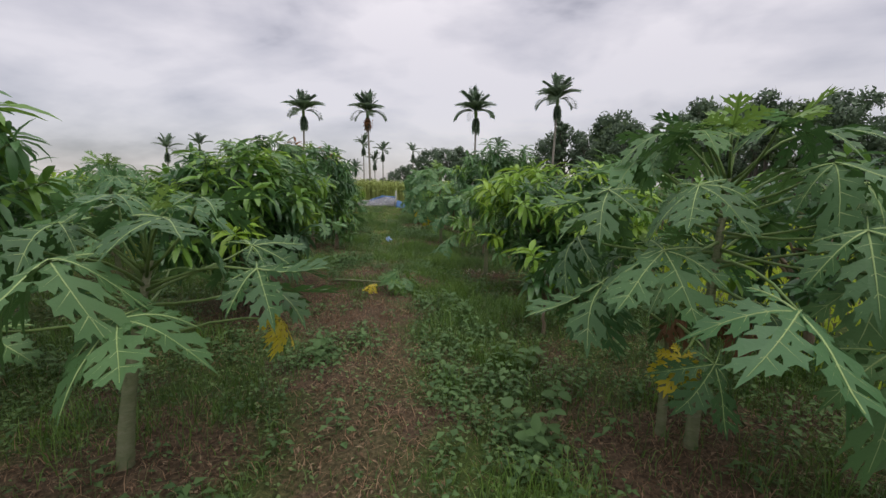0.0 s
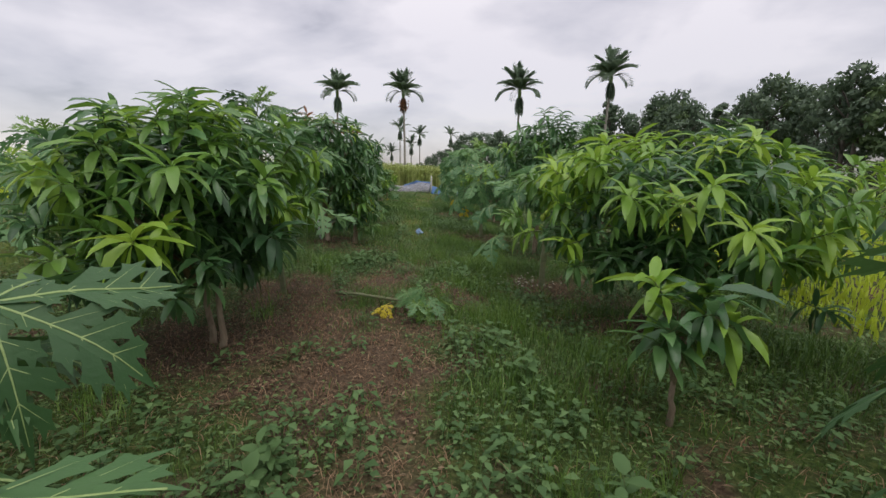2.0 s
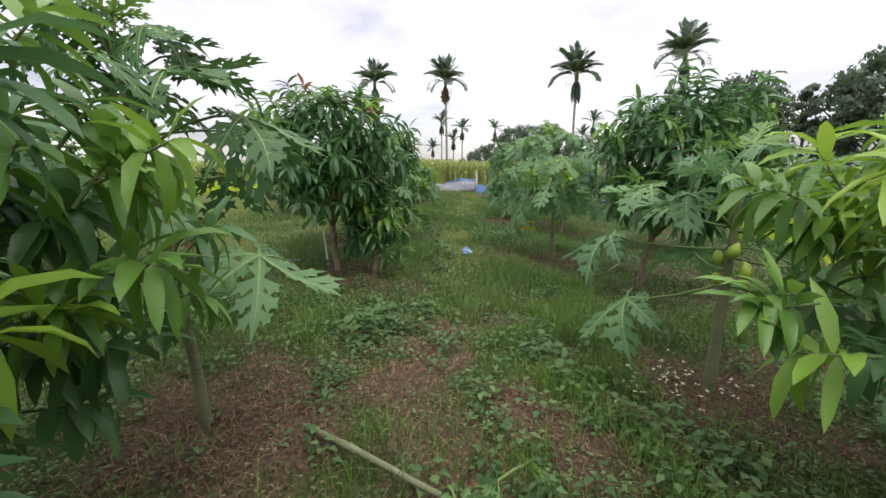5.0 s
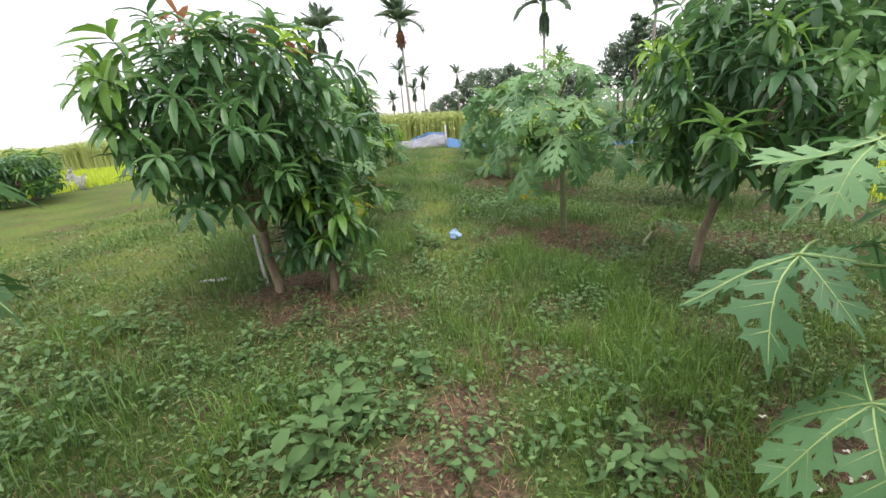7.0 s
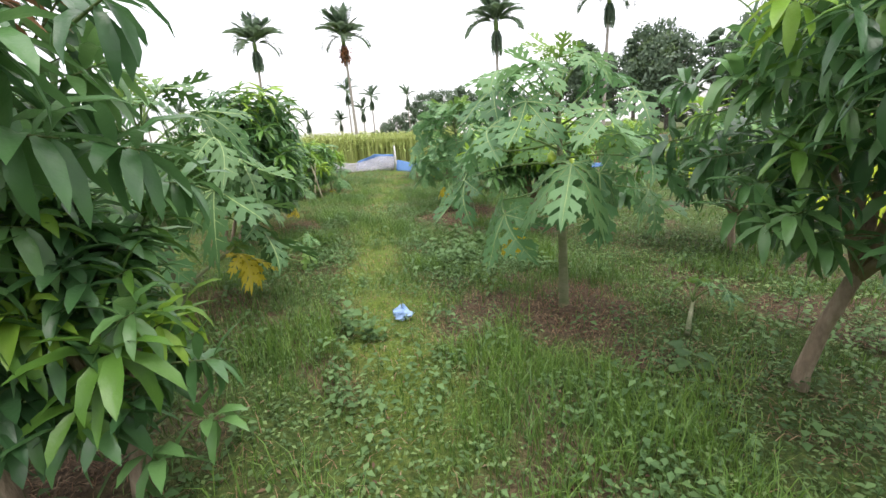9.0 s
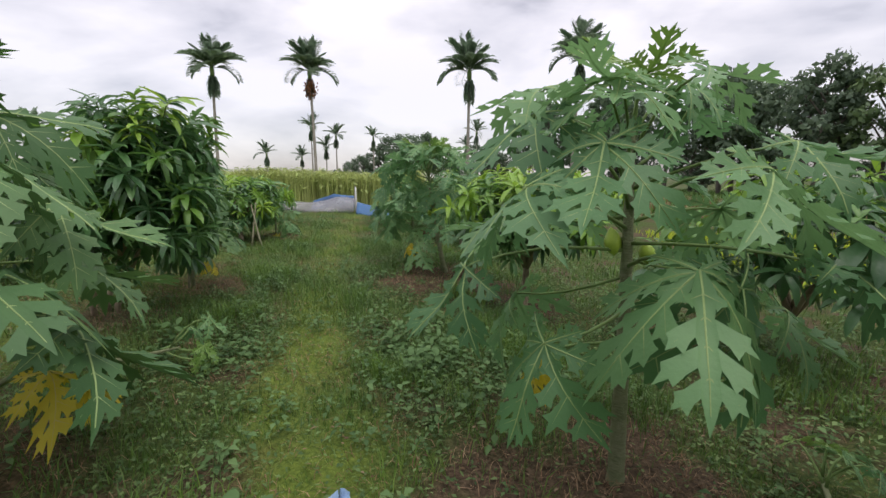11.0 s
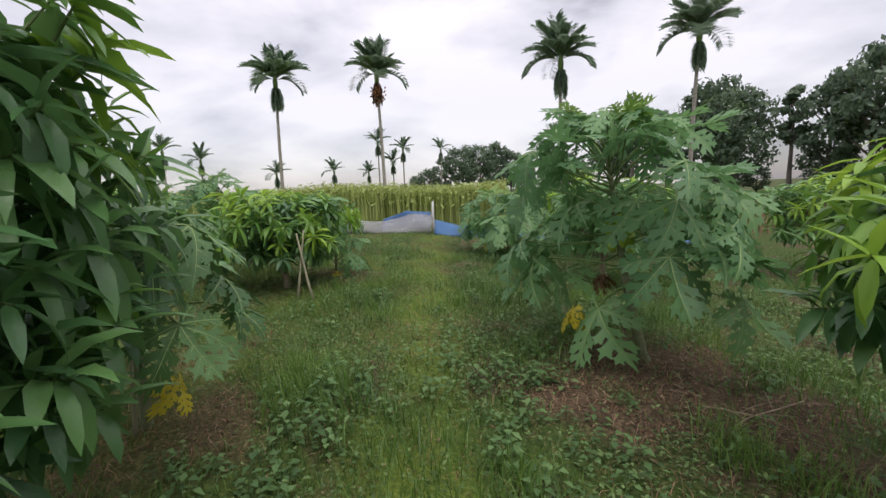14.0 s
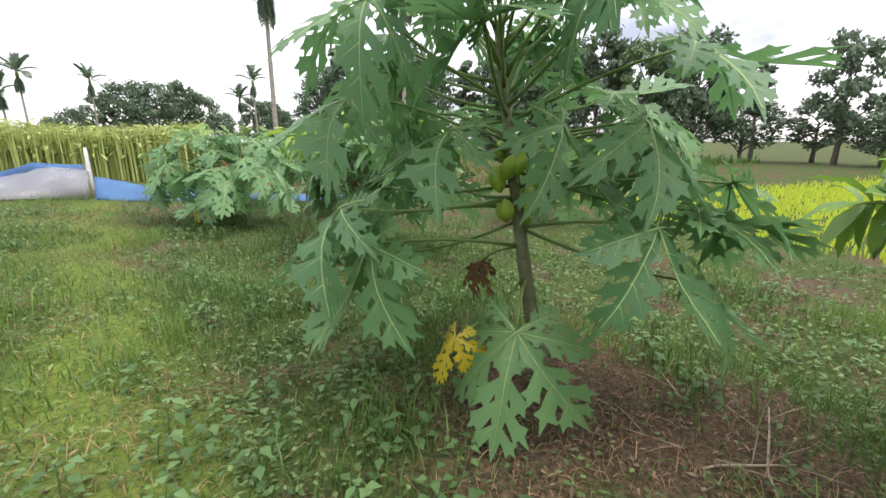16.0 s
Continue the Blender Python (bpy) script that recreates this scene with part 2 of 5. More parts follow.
def ground_material():
    m, nt, p, add, link = blank("orchard_ground")
    co = add("ShaderNodeTexCoord")

    def fac(scale, detail=6, distort=0.0):
        n = add("ShaderNodeTexNoise")
        n.inputs["Scale"].default_value, n.inputs["Detail"].default_value, n.inputs["Distortion"].default_value = scale, detail, distort
        link(co.outputs["Object"], n.inputs["Vector"])
        return n.outputs["Fac"]

    soil = ramp_node(add, [(0.28, (0.036, 0.026, 0.016)), (0.5, (0.080, 0.056, 0.034)), (0.74, (0.160, 0.116, 0.074))])
    green = ramp_node(add, [(0.25, (0.022, 0.040, 0.011)), (0.5, (0.046, 0.074, 0.018)), (0.78, (0.100, 0.125, 0.033))])
    lawn = ramp_node(add, [(0.3, (0.050, 0.086, 0.015)), (0.7, (0.140, 0.188, 0.032))])
    fine = fac(34)
    for r in (soil, green, lawn):
        link(fine, r.inputs["Fac"])
    pick = ramp_node(add, [(0.36, (0, 0, 0)), (0.50, (1, 1, 1))])
    link(fac(1.3, 7, 0.4), pick.inputs["Fac"])
    bare, track = add("ShaderNodeAttribute"), add("ShaderNodeAttribute")
    bare.attribute_name, track.attribute_name = "bare", "lawn"
    keep = add("ShaderNodeMath")
    keep.operation, keep.use_clamp = "SUBTRACT", True
    link(pick.outputs["Color"], keep.inputs[0])
    link(bare.outputs["Fac"], keep.inputs[1])
    m1, m2 = add("ShaderNodeMix"), add("ShaderNodeMix")
    m1.data_type = m2.data_type = "RGBA"
    link(keep.outputs[0], m1.inputs["Factor"])
    link(soil.outputs["Color"], m1.inputs["A"])
    link(green.outputs["Color"], m1.inputs["B"])
    link(track.outputs["Fac"], m2.inputs["Factor"])
    link(m1.outputs["Result"], m2.inputs["A"])
    link(lawn.outputs["Color"], m2.inputs["B"])
    link(m2.outputs["Result"], p.inputs["Base Color"])
    p.inputs["Roughness"].default_value, p.inputs["Specular IOR Level"].default_value = 0.95, 0.15
    b = add("ShaderNodeBump")
    b.inputs["Strength"].default_value, b.inputs["Distance"].default_value = 0.8, 0.03
    link(fac(55, 5), b.inputs["Height"])
    link(b.outputs["Normal"], p.inputs["Normal"])
    return m


GROUND = ground_material()


# ---- mesh helpers ----
class Builder:
    """Collects vertices and faces, with a material slot for each face."""

    def __init__(self):
        self.v, self.f, self.m, self.n = [], [], [], 0

    def add(self, verts, faces, slot=0):
        verts = np.asarray(verts, float).reshape(-1, 3)
        self.v.append(verts)
        self.f += [tuple(i + self.n for i in f) for f in faces]
        self.m += [slot] * len(faces)
        self.n += len(verts)
        return self

    def tube(self, pts, radii, sides=7, slot=0, cap=True):
        pts = np.asarray(pts, float)
        rows = []
        for i, p in enumerate(pts):
            d = pts[min(i + 1, len(pts) - 1)] - pts[max(i - 1, 0)]
            d = d / (np.linalg.norm(d) + 1e-9)
            a = np.cross(d, (0.31, 0.95, 0.05) if abs(d[2]) > 0.5 else (0, 0, 1))
            a /= np.linalg.norm(a) + 1e-9
            b = np.cross(d, a)
            t = np.arange(sides) * 2 * np.pi / sides
            rows.append(p + radii[i] * (np.cos(t)[:, None] * a + np.sin(t)[:, None] * b))
        faces = [(r * sides + k, r * sides + (k + 1) % sides, (r + 1) * sides + (k + 1) % sides, (r + 1) * sides + k) for r in range(len(pts) - 1) for k in range(sides)]
        if cap:
            faces += [tuple(range(sides))[::-1], tuple((len(pts) - 1) * sides + k for k in range(sides))]
        return self.add(np.concatenate(rows), faces, slot)

    def mesh(self, name, materials, smooth=True):
        me = bpy.data.meshes.new(name)
        me.from_pydata(np.concatenate(self.v).tolist(), [], self.f)
        for m in materials:
            me.materials.append(m)
        me.polygons.foreach_set("material_index", self.m)
        me.polygons.foreach_set("use_smooth", [smooth] * len(self.f))
        me.update()
        return me


def big_mesh(name, verts, faces, material):
    """A mesh from arrays: verts (n, 3) and quads or triangles (m, k)."""
    me = bpy.data.meshes.new(name)
    k = faces.shape[1]
    me.vertices.add(len(verts))
    me.vertices.foreach_set("co", np.ascontiguousarray(verts, dtype=np.float32).ravel())
    me.loops.add(faces.size)
    me.loops.foreach_set("vertex_index", np.ascontiguousarray(faces, dtype=np.int32).ravel())
    me.polygons.add(len(faces))
    me.polygons.foreach_set("loop_start", np.arange(len(faces), dtype=np.int32) * k)
    me.materials.append(material)
    me.update(calc_edges=True)
    me.validate()
    return me


def part(name, me, parent, m=None, label=""):
    ob = new(name, me)
    ob.parent = parent
    if m is not None:
        ob.matrix_basis = m
    return tagged(ob, label)


def thing(name, place, label, category, group="", kind=""):
    ob = new(name)
    ob.empty_display_size = 0.1
    ob.matrix_basis = Matrix.Translation(place)
    return tagged(ob, label, category, group, kind)


def turn_mesh(verts, rz, scale, place):
    c, s = math.cos(rz), math.sin(rz)
    return np.asarray(verts) @ np.array([[c, s, 0], [-s, c, 0], [0, 0, 1]]) * scale + place


# ---- the lie of the land ----
def smooth(a, b, v):
    t = np.clip((np.asarray(v, float) - a) / (b - a), 0, 1)
    return t * t * (3 - 2 * t)


def track_x(y):
    """The middle of the trodden path."""
    return np.interp(y, [0, 5, 12, 16.3, 28, 40], [2.6, 2.1, 0.55, -0.65, -2.2, -3.4])


def wave(x, y):
    return np.sin(1.7 * x + 0.8 * np.sin(1.1 * y)) * np.cos(1.3 * y + 0.9 * np.sin(0.7 * x))


def land(x, y):
    """The ground's height: nearly flat, falling gently to the rice on the lower side."""
    x, y = np.asarray(x, float), np.asarray(y, float)
    near = smooth(26, 20, np.abs(x)) * smooth(45, 30, y)
    return (-0.065 * np.clip(x + 0.2, -2.8, 3.6) * smooth(6.5, 11, y) + 0.022 * wave(x, y) + 0.012 * wave(2.7 * x + 3, 2.9 * y)) * near


def ground_at(x, y, lift=0.0):
    return Vector((x, y, float(land(x, y)) + lift))


BEDS = [(0.75, 3.5, 0.6), (3.9, 3.95, 0.75), (0.0, 6.4, 0.8), (3.7, 7.8, 0.45), (-0.05, 8.15, 0.65), (2.85, 9.4, 0.7), (1.2, 6.5, 0.85), (0.5, 7.1, 0.8), (-1.15, 11.4, 0.45), (1.75, 13.7, 0.75),
        (-1.7, 13.5, 0.7), (-2.4, 15.9, 0.45), (-2.4, 17.2, 0.6), (0.95, 18.6, 0.95), (1.87, 17.25, 0.5), (0.3, 17.9, 0.4), (1.65, 18.05, 0.6), (-2.9, 21.8, 0.5), (0.8, 8.95, 0.32), (1.75, 8.55, 0.4)]


def bareness(x, y):
    x, y = np.asarray(x, float), np.asarray(y, float)
    b = np.zeros(np.broadcast(x, y).shape)
    for bx, by, r in BEDS:
        d = np.hypot(x - bx, y - by) + 0.24 * wave(3.1 * x + bx, 3.3 * y) + 0.12 * wave(7.3 * x, 6.7 * y + by)
        b = np.maximum(b, smooth(r * 1.45, r * 0.4, d))
    worn = smooth(0.55, 0.1, np.abs(x - track_x(y) + 0.25 + 0.2 * wave(x, y))) * smooth(11, 8, y) * 0.75
    return np.maximum(b, worn)


def lawnness(x, y):
    x, y = np.asarray(x, float), np.asarray(y, float)
    d = np.abs(x - track_x(y) + 0.16 * wave(1.9 * x, 1.5 * y))
    strip = smooth(0.60, 0.14, d) * smooth(10.5, 13.5, y) * (0.6 + 0.4 * smooth(-0.6, 0.3, wave(2.7 * x + 3, 2.3 * y)))
    side = smooth(-0.9, -2.8, x) * smooth(7, 9, y) * (0.25 + 0.45 * smooth(-0.5, 0.4, wave(1.4 * x + 1, 1.7 * y)))
    return np.maximum(strip, side)


def build_ground():
    def axis(lo, hi, step, far_lo, far_hi):
        a = list(np.arange(lo, hi, step))
        d, v = step, lo
        while v > far_lo:
            d *= 1.28
            v -= d
            a.insert(0, v)
        d, v = step, hi
        while v < far_hi:
            a.append(v)
            d *= 1.28
            v += d
        return np.array(a)

    xs, ys = axis(-8, 9, 0.11, -1500, 1500), axis(-1.5, 31, 0.11, -1500, 1500)
    X, Y = np.meshgrid(xs, ys)
    rng = np.random.default_rng(3)
    near = smooth(14, 8, np.abs(X)) * smooth(38, 30, Y) * smooth(-4, -1, Y)
    Z = land(X, Y) + near * rng.normal(0, 0.013, X.shape) + near * 0.035 * bareness(X, Y)
    nx, ny = len(xs), len(ys)
    i = np.arange(nx * ny).reshape(ny, nx)
    quads = np.stack([i[:-1, :-1], i[:-1, 1:], i[1:, 1:], i[1:, :-1]], -1).reshape(-1, 4)
    me = big_mesh("ground", np.stack([X, Y, Z], -1).reshape(-1, 3), quads, GROUND)
    for name, values in (("bare", bareness(X, Y)), ("lawn", lawnness(X, Y))):
        me.attributes.new(name, "FLOAT", "POINT").data.foreach_set("value", values.ravel().astype(np.float32))
    me.polygons.foreach_set("use_smooth", [True] * len(quads))
    tagged(new("ground", me), "brown orchard soil under patchy grass and weeds", "ground", kind="structure")


build_ground()


# ---- mango trees ----
def mango_leaf(length, width, droop, heading, rise, fold=0.35, twist=0.0, plain=False):
    """One blade from the origin: a folded lance with a wavy edge that bends down under its weight."""
    s = np.array([0.0, 0.16, 0.45, 0.78, 1.0] if not plain else [0.0, 0.4, 1.0])
    w = width * np.array([0.1, 0.72, 1.0, 0.66, 0.02] if not plain else [0.15, 1.0, 0.02])
    ang = rise - droop * s ** 1.3
    step = np.diff(s, prepend=0.0) * length
    r, z = np.cumsum(np.cos(ang) * step), np.cumsum(np.sin(ang) * step)
    c, h = math.cos(heading), math.sin(heading)
    mid = np.stack([r * c, r * h, z], -1)
    side = np.array([-h, c, 0.0])
    up = np.stack([-np.sin(ang) * c, -np.sin(ang) * h, np.cos(ang)], -1)
    edge = side * math.cos(twist) + up * math.sin(twist)
    ripple = 0.12 * np.sin(s * 17 + heading * 3)[:, None] * w[:, None] * up
    left = mid + edge * w[:, None] + up * (fold * w)[:, None] + ripple
    right = mid - edge * w[:, None] + up * (fold * w)[:, None] - ripple
    verts = np.stack([left, mid, right], 1).reshape(-1, 3)
    faces = []
    for k in range(len(s) - 1):
        a = 3 * k
        faces += [(a, a + 1, a + 4, a + 3), (a + 1, a + 2, a + 5, a + 4)]
    return verts, faces


def whorl(seed, tilt, size=1.0, count=12):
    """A shoot tip: leaves all round a green twig that leans by tilt degrees towards +x; the twig's foot is the origin."""
    rng = random.Random(seed)
    b = Builder()
    t = radians(tilt)
    axis = Vector((math.sin(t), 0, math.cos(t)))
    side = axis.orthogonal().normalized()
    other = axis.cross(side)
    long = 0.20 * size
    b.tube([(0, 0, 0), axis * long * 0.5, axis * long], [0.006, 0.005, 0.003], 5, 1, False)
    for k in range(count):
        a = k * 2.4 + rng.uniform(-0.3, 0.3)
        f = (k + 0.5) / count
        out = radians(98 - 50 * f + rng.uniform(-12, 12))
        d = axis * math.cos(out) + (side * math.cos(a) + other * math.sin(a)) * math.sin(out)
        rise = math.asin(max(-0.95, min(0.95, d.z)))
        v, fc = mango_leaf(size * rng.uniform(0.18, 0.27), size * rng.uniform(0.022, 0.032), rng.uniform(0.35, 1.3), math.atan2(d.y, d.x), rise, 0.35, rng.uniform(-0.5, 0.5))
        b.add(np.array(v) + np.array(axis * long * (0.35 + 0.65 * f)), fc, 0)
    return b


TILTS = (5, 35, 65, 100)
WHORLS = {}
for ti, tilt in enumerate(TILTS):
    for variant in range(3):
        b = whorl(ti * 10 + variant, tilt, (1.0, 1.12, 0.9)[variant], (12, 14, 11)[variant])
        for tone, mat in (("old", MANGO_OLD), ("mid", MANGO_MID), ("young", MANGO_YOUNG), ("red", MANGO_RED)):
            WHORLS[ti, variant, tone] = b.mesh("shoot", (mat, TWIG_GREEN))
        WHORLS[ti, variant] = (np.concatenate(b.v), b.f, b.m)


def mango_tree(x, y, top, radius, low, label, lean=(0.0, 0.0), young=0.2, seed=1, count=230, stems=1, fork=0.65, split=True, red=0.0, flat=1.0, mature=0.38, girth=1.0, group="mango trees in the rows"):
    """A young mango: short trunk, forked limbs, and a round crown of leaf clusters between the heights low and top."""
    rng = random.Random(seed)
    foot = ground_at(x, y)
    tree = thing("mango_tree", foot, label, "tree", group)
    cx, cy = lean
    top, radius = top - 0.2, radius - 0.12
    cz, rh = (top + low) / 2 - foot.z, (top - low) / 2
    fork_at = Vector((cx * 0.45, cy * 0.45, fork))
    for s in range(stems):
        b = Builder()
        dx, dy = (0, 0) if stems == 1 else (0.09 * math.cos(s * 2.1), 0.09 * math.sin(s * 2.1))
        pts = [(dx, dy, -0.06), (dx * 1.3 + 0.01, dy * 1.3, 0.12), (dx * 1.6 + fork_at.x * 0.5 + rng.uniform(-0.03, 0.03), dy * 1.6 + fork_at.y * 0.5, fork * 0.55), (fork_at.x + dx * 2, fork_at.y + dy * 2, fork)]
        r0 = (0.045 if stems == 1 else 0.026) * girth
        b.tube(pts, [r0 * 1.35, r0 * 1.05, r0 * 0.9, r0 * 0.85], 9)
        part("trunk", b.mesh("trunk", (MANGO_BARK,)), tree)
    for k in range(7):
        a = k * 2.4 + rng.uniform(-0.4, 0.4)
        reach = radius * rng.uniform(0.45, 0.72) * (0.3 if k == 0 else 1)
        end = Vector((cx + reach * math.cos(a), cy + reach * math.sin(a), cz + rh * rng.uniform(-0.3, 0.25) + (rh * 0.25 if k == 0 else 0)))
        mid = fork_at.lerp(end, 0.5) + Vector((0, 0, 0.06 - 0.1 * rng.random()))
        b = Builder().tube([fork_at - Vector((0, 0, 0.05)), fork_at.lerp(mid, 0.5), mid, end], [0.032 * girth, 0.026 * girth, 0.02 * girth, 0.011 * girth], 7)
        for j in range(3):
            tip = end + Vector((rng.uniform(-1, 1), rng.uniform(-1, 1), rng.uniform(-0.3, 0.4))) * radius * 0.2
            b.tube([mid.lerp(end, 0.4 + 0.2 * j), mid.lerp(tip, 0.7), tip], [0.012 * girth, 0.009 * girth, 0.006 * girth], 5)
        part("limb", b.mesh("limb", (MANGO_BARK,)), tree)
    rest = Builder()
    for k in range(count):
        zf = max(-1.0, min(1.0, 1 - 2 * (k + rng.uniform(0.0, 1.0)) / count))
        a = k * 2.39996 + rng.uniform(-0.25, 0.25)
        shell = rng.choice((1.0, 1.0, 0.9, 0.72, 0.5)) * rng.uniform(0.84, 1.1) * (1.16 if rng.random() < 0.12 else 1.0)
        bulge = 1 + 0.18 * math.sin(3 * a + seed + 1.5 * zf) + 0.13 * math.sin(5 * a + 4 * zf + seed * 2)
        ring = math.sqrt(max(0.0, 1 - zf * zf))
        skew = flat if zf > 0 else 1.0
        px = cx + radius * shell * bulge * ring ** 0.8 * math.cos(a)
        py = cy + radius * shell * bulge * ring ** 0.8 * math.sin(a)
        pz = cz + rh * shell * zf * skew * (1 + 0.1 * math.sin(4 * a + seed))
        tilt = math.degrees(math.acos(max(-1, min(1, zf)))) * 0.85 + rng.uniform(-18, 14)
        ti = min(range(4), key=lambda q: abs(TILTS[q] - tilt))
        variant = rng.randrange(3)
        fresh = rng.random()
        tone = "old"
        if shell > 0.85 and zf > -0.45:
            tone = "young" if fresh < young * (0.55 + 0.9 * max(0, zf)) else "mid" if fresh < mature + young else "old"
        if red and zf > 0.55 and rng.random() < red:
            tone = "red"
        size = rng.uniform(0.82, 1.18) * (1.0 if split else 1.22)
        place = np.array((px, py, pz)) - 0.12 * np.array((math.cos(a) * ring, math.sin(a) * ring, max(0.0, zf)))
        if split:
            part("shoot", WHORLS[ti, variant, tone], tree, Matrix.LocRotScale(place.tolist(), Euler((0, 0, a + rng.uniform(-0.5, 0.5))), (size,) * 3))
        else:
            v, f, m = WHORLS[ti, variant]
            slot = {"old": 0, "mid": 1, "young": 2, "red": 2}[tone]
            rest.add(turn_mesh(v, a, size, place), f)
            rest.m[-len(f):] = [slot if q == 0 else 3 for q in m]
    if not split:
        part("crown", rest.mesh("crown", (MANGO_OLD, MANGO_MID, MANGO_YOUNG, TWIG_GREEN)), tree)
    return tree


# ---- papaya plants ----
def papaya_blade(seed, droop, size=1.0):
    """A palmate leaf, deeply cut, with toothed lobes; the stalk joins at the origin and the middle lobe points along +x."""
    rng = random.Random(seed)
    b = Builder()
    lobes = [(0, 0.48), (42, 0.40), (-42, 0.40), (86, 0.30), (-86, 0.30), (132, 0.19), (-132, 0.19)]

    def bend(p):
        x, y, z = p
        r = math.hypot(x, y)
        return (x, y, z - droop * r * r * (1.0 - 0.75 * math.cos(2 * math.atan2(y, x))))

    for deg, long in lobes:
        long *= size * rng.uniform(0.92, 1.08)
        a = radians(deg + rng.uniform(-4, 4))
        c, s = math.cos(a), math.sin(a)
        curl, phase, lift = rng.uniform(-0.45, 0.9), rng.uniform(0, 6), rng.uniform(0.15, 0.55)
        sag = lambda d: -curl * d * d + 0.008 * size * math.sin(14 * d / size + phase)
        at = lambda f, off, up=0.0: bend((f * long * c - off * long * s, f * long * s + off * long * c, lift * abs(off) * long + sag(f * long) + up))
        web = [(0.0, 0.02), (0.12, 0.054), (0.22, 0.078), (0.32, 0.060), (0.38, 0.050), (0.52, 0.064), (0.57, 0.052), (0.71, 0.060), (0.77, 0.048), (0.88, 0.050), (0.96, 0.030), (1.06, 0.001)]
        verts, faces = [], []
        for f, w in web:
            verts += [at(f, w), at(f, 0), at(f, -w)]
        for k in range(len(web) - 1):
            q = 3 * k
            faces += [(q + 1, q, q + 3, q + 4), (q + 2, q + 1, q + 4, q + 5)]
        b.add(verts, faces, 0)
        side = ((0.22, 0.32, 0.078, 0.060, 0.06), (0.38, 0.52, 0.050, 0.064, 0.23), (0.57, 0.71, 0.052, 0.060, 0.27), (0.77, 0.88, 0.048, 0.050, 0.16))
        for k, (f0, f1, w0, w1, out) in enumerate(side if long > 0.2 * size else side[1:]):
            for sgn in (-1, 1):
                out2, turn = out * rng.uniform(0.8, 1.2), radians(rng.uniform(40, 56))
                ux, uy = math.cos(turn), math.sin(turn)
                fm, wm, span = (f0 + f1) / 2, (w0 + w1) / 2, f1 - f0
                g = lambda u, v: at(fm + ux * u * out2 + uy * v * span, sgn * (wm + uy * u * out2 - ux * v * span), 0.02 * long * u * math.sin(phase + k))
                t = [rng.uniform(0.85, 1.15) for _ in range(6)]
                pts = [at(f0, sgn * w0), at(f1, sgn * w1), g(0.45, 0.42 * t[0]), g(0.45, -0.42 * t[1]), g(0.80, 0.66 * t[2]), g(0.76, 0.20), g(1.15 * t[3], 0.02), g(0.76, -0.24), g(0.66, -0.60 * t[4])]
                fc = [(0, 1, 2, 3), (2, 4, 5), (5, 6, 7), (7, 8, 3), (2, 5, 7, 3)]
                b.add(pts, fc if sgn < 0 else [q[::-1] for q in fc], 0)
                e = 0.005
                vein = [at(f0 - 0.02, 0, 0.003), at(f0 - 0.02 + 2 * e, 0, 0.003), g(0.85, 0.0)]
                vein[2] = (vein[2][0], vein[2][1], vein[2][2] + 0.004)
                b.add(vein, [(0, 1, 2) if sgn > 0 else (1, 0, 2)], 1)
        rib, rf = [], []
        for k in range(7):
            d, w = long * 0.96 * k / 6, 0.0042 * size * (1 - 0.75 * k / 6)
            x, y, z = bend((d * c, d * s, sag(d)))
            rib += [(x - w * s, y + w * c, z + 0.002), (x, y, z + 0.007), (x + w * s, y - w * c, z + 0.002)]
            if k:
                q = 3 * (k - 1)
                rf += [(q + 1, q, q + 3, q + 4), (q + 2, q + 1, q + 4, q + 5)]
        b.add(rib, rf, 1)
    return b


BLADES = {}
for variant in range(5):
    b = papaya_blade(40 + variant, (0.8, 1.4, 2.1, 0.3, 3.2)[variant])
    for tone, mats in (("green", (PAPAYA_LEAF, VEIN)), ("dark", (PAPAYA_DARK, VEIN)), ("young", (PAPAYA_YOUNG, VEIN)), ("yellow", (PAPAYA_YELLOW, VEIN_YELLOW)), ("dead", (PAPAYA_DEAD, PAPAYA_DEAD))):
        BLADES[variant, tone] = b.mesh("leaf", mats)


def petiole_mesh(length, sag):
    b = Builder()
    pts = [(length * f, 0, sag * math.sin(f * 2.4) * length) for f in (0, 0.25, 0.5, 0.75, 1.0)]
    return b.tube(pts, [0.011, 0.009, 0.008, 0.007, 0.006], 6).mesh("petiole", (PETIOLE,)), pts[-1]


PETIOLES = [petiole_mesh(1.0, s) for s in (0.10, 0.05, -0.06)]


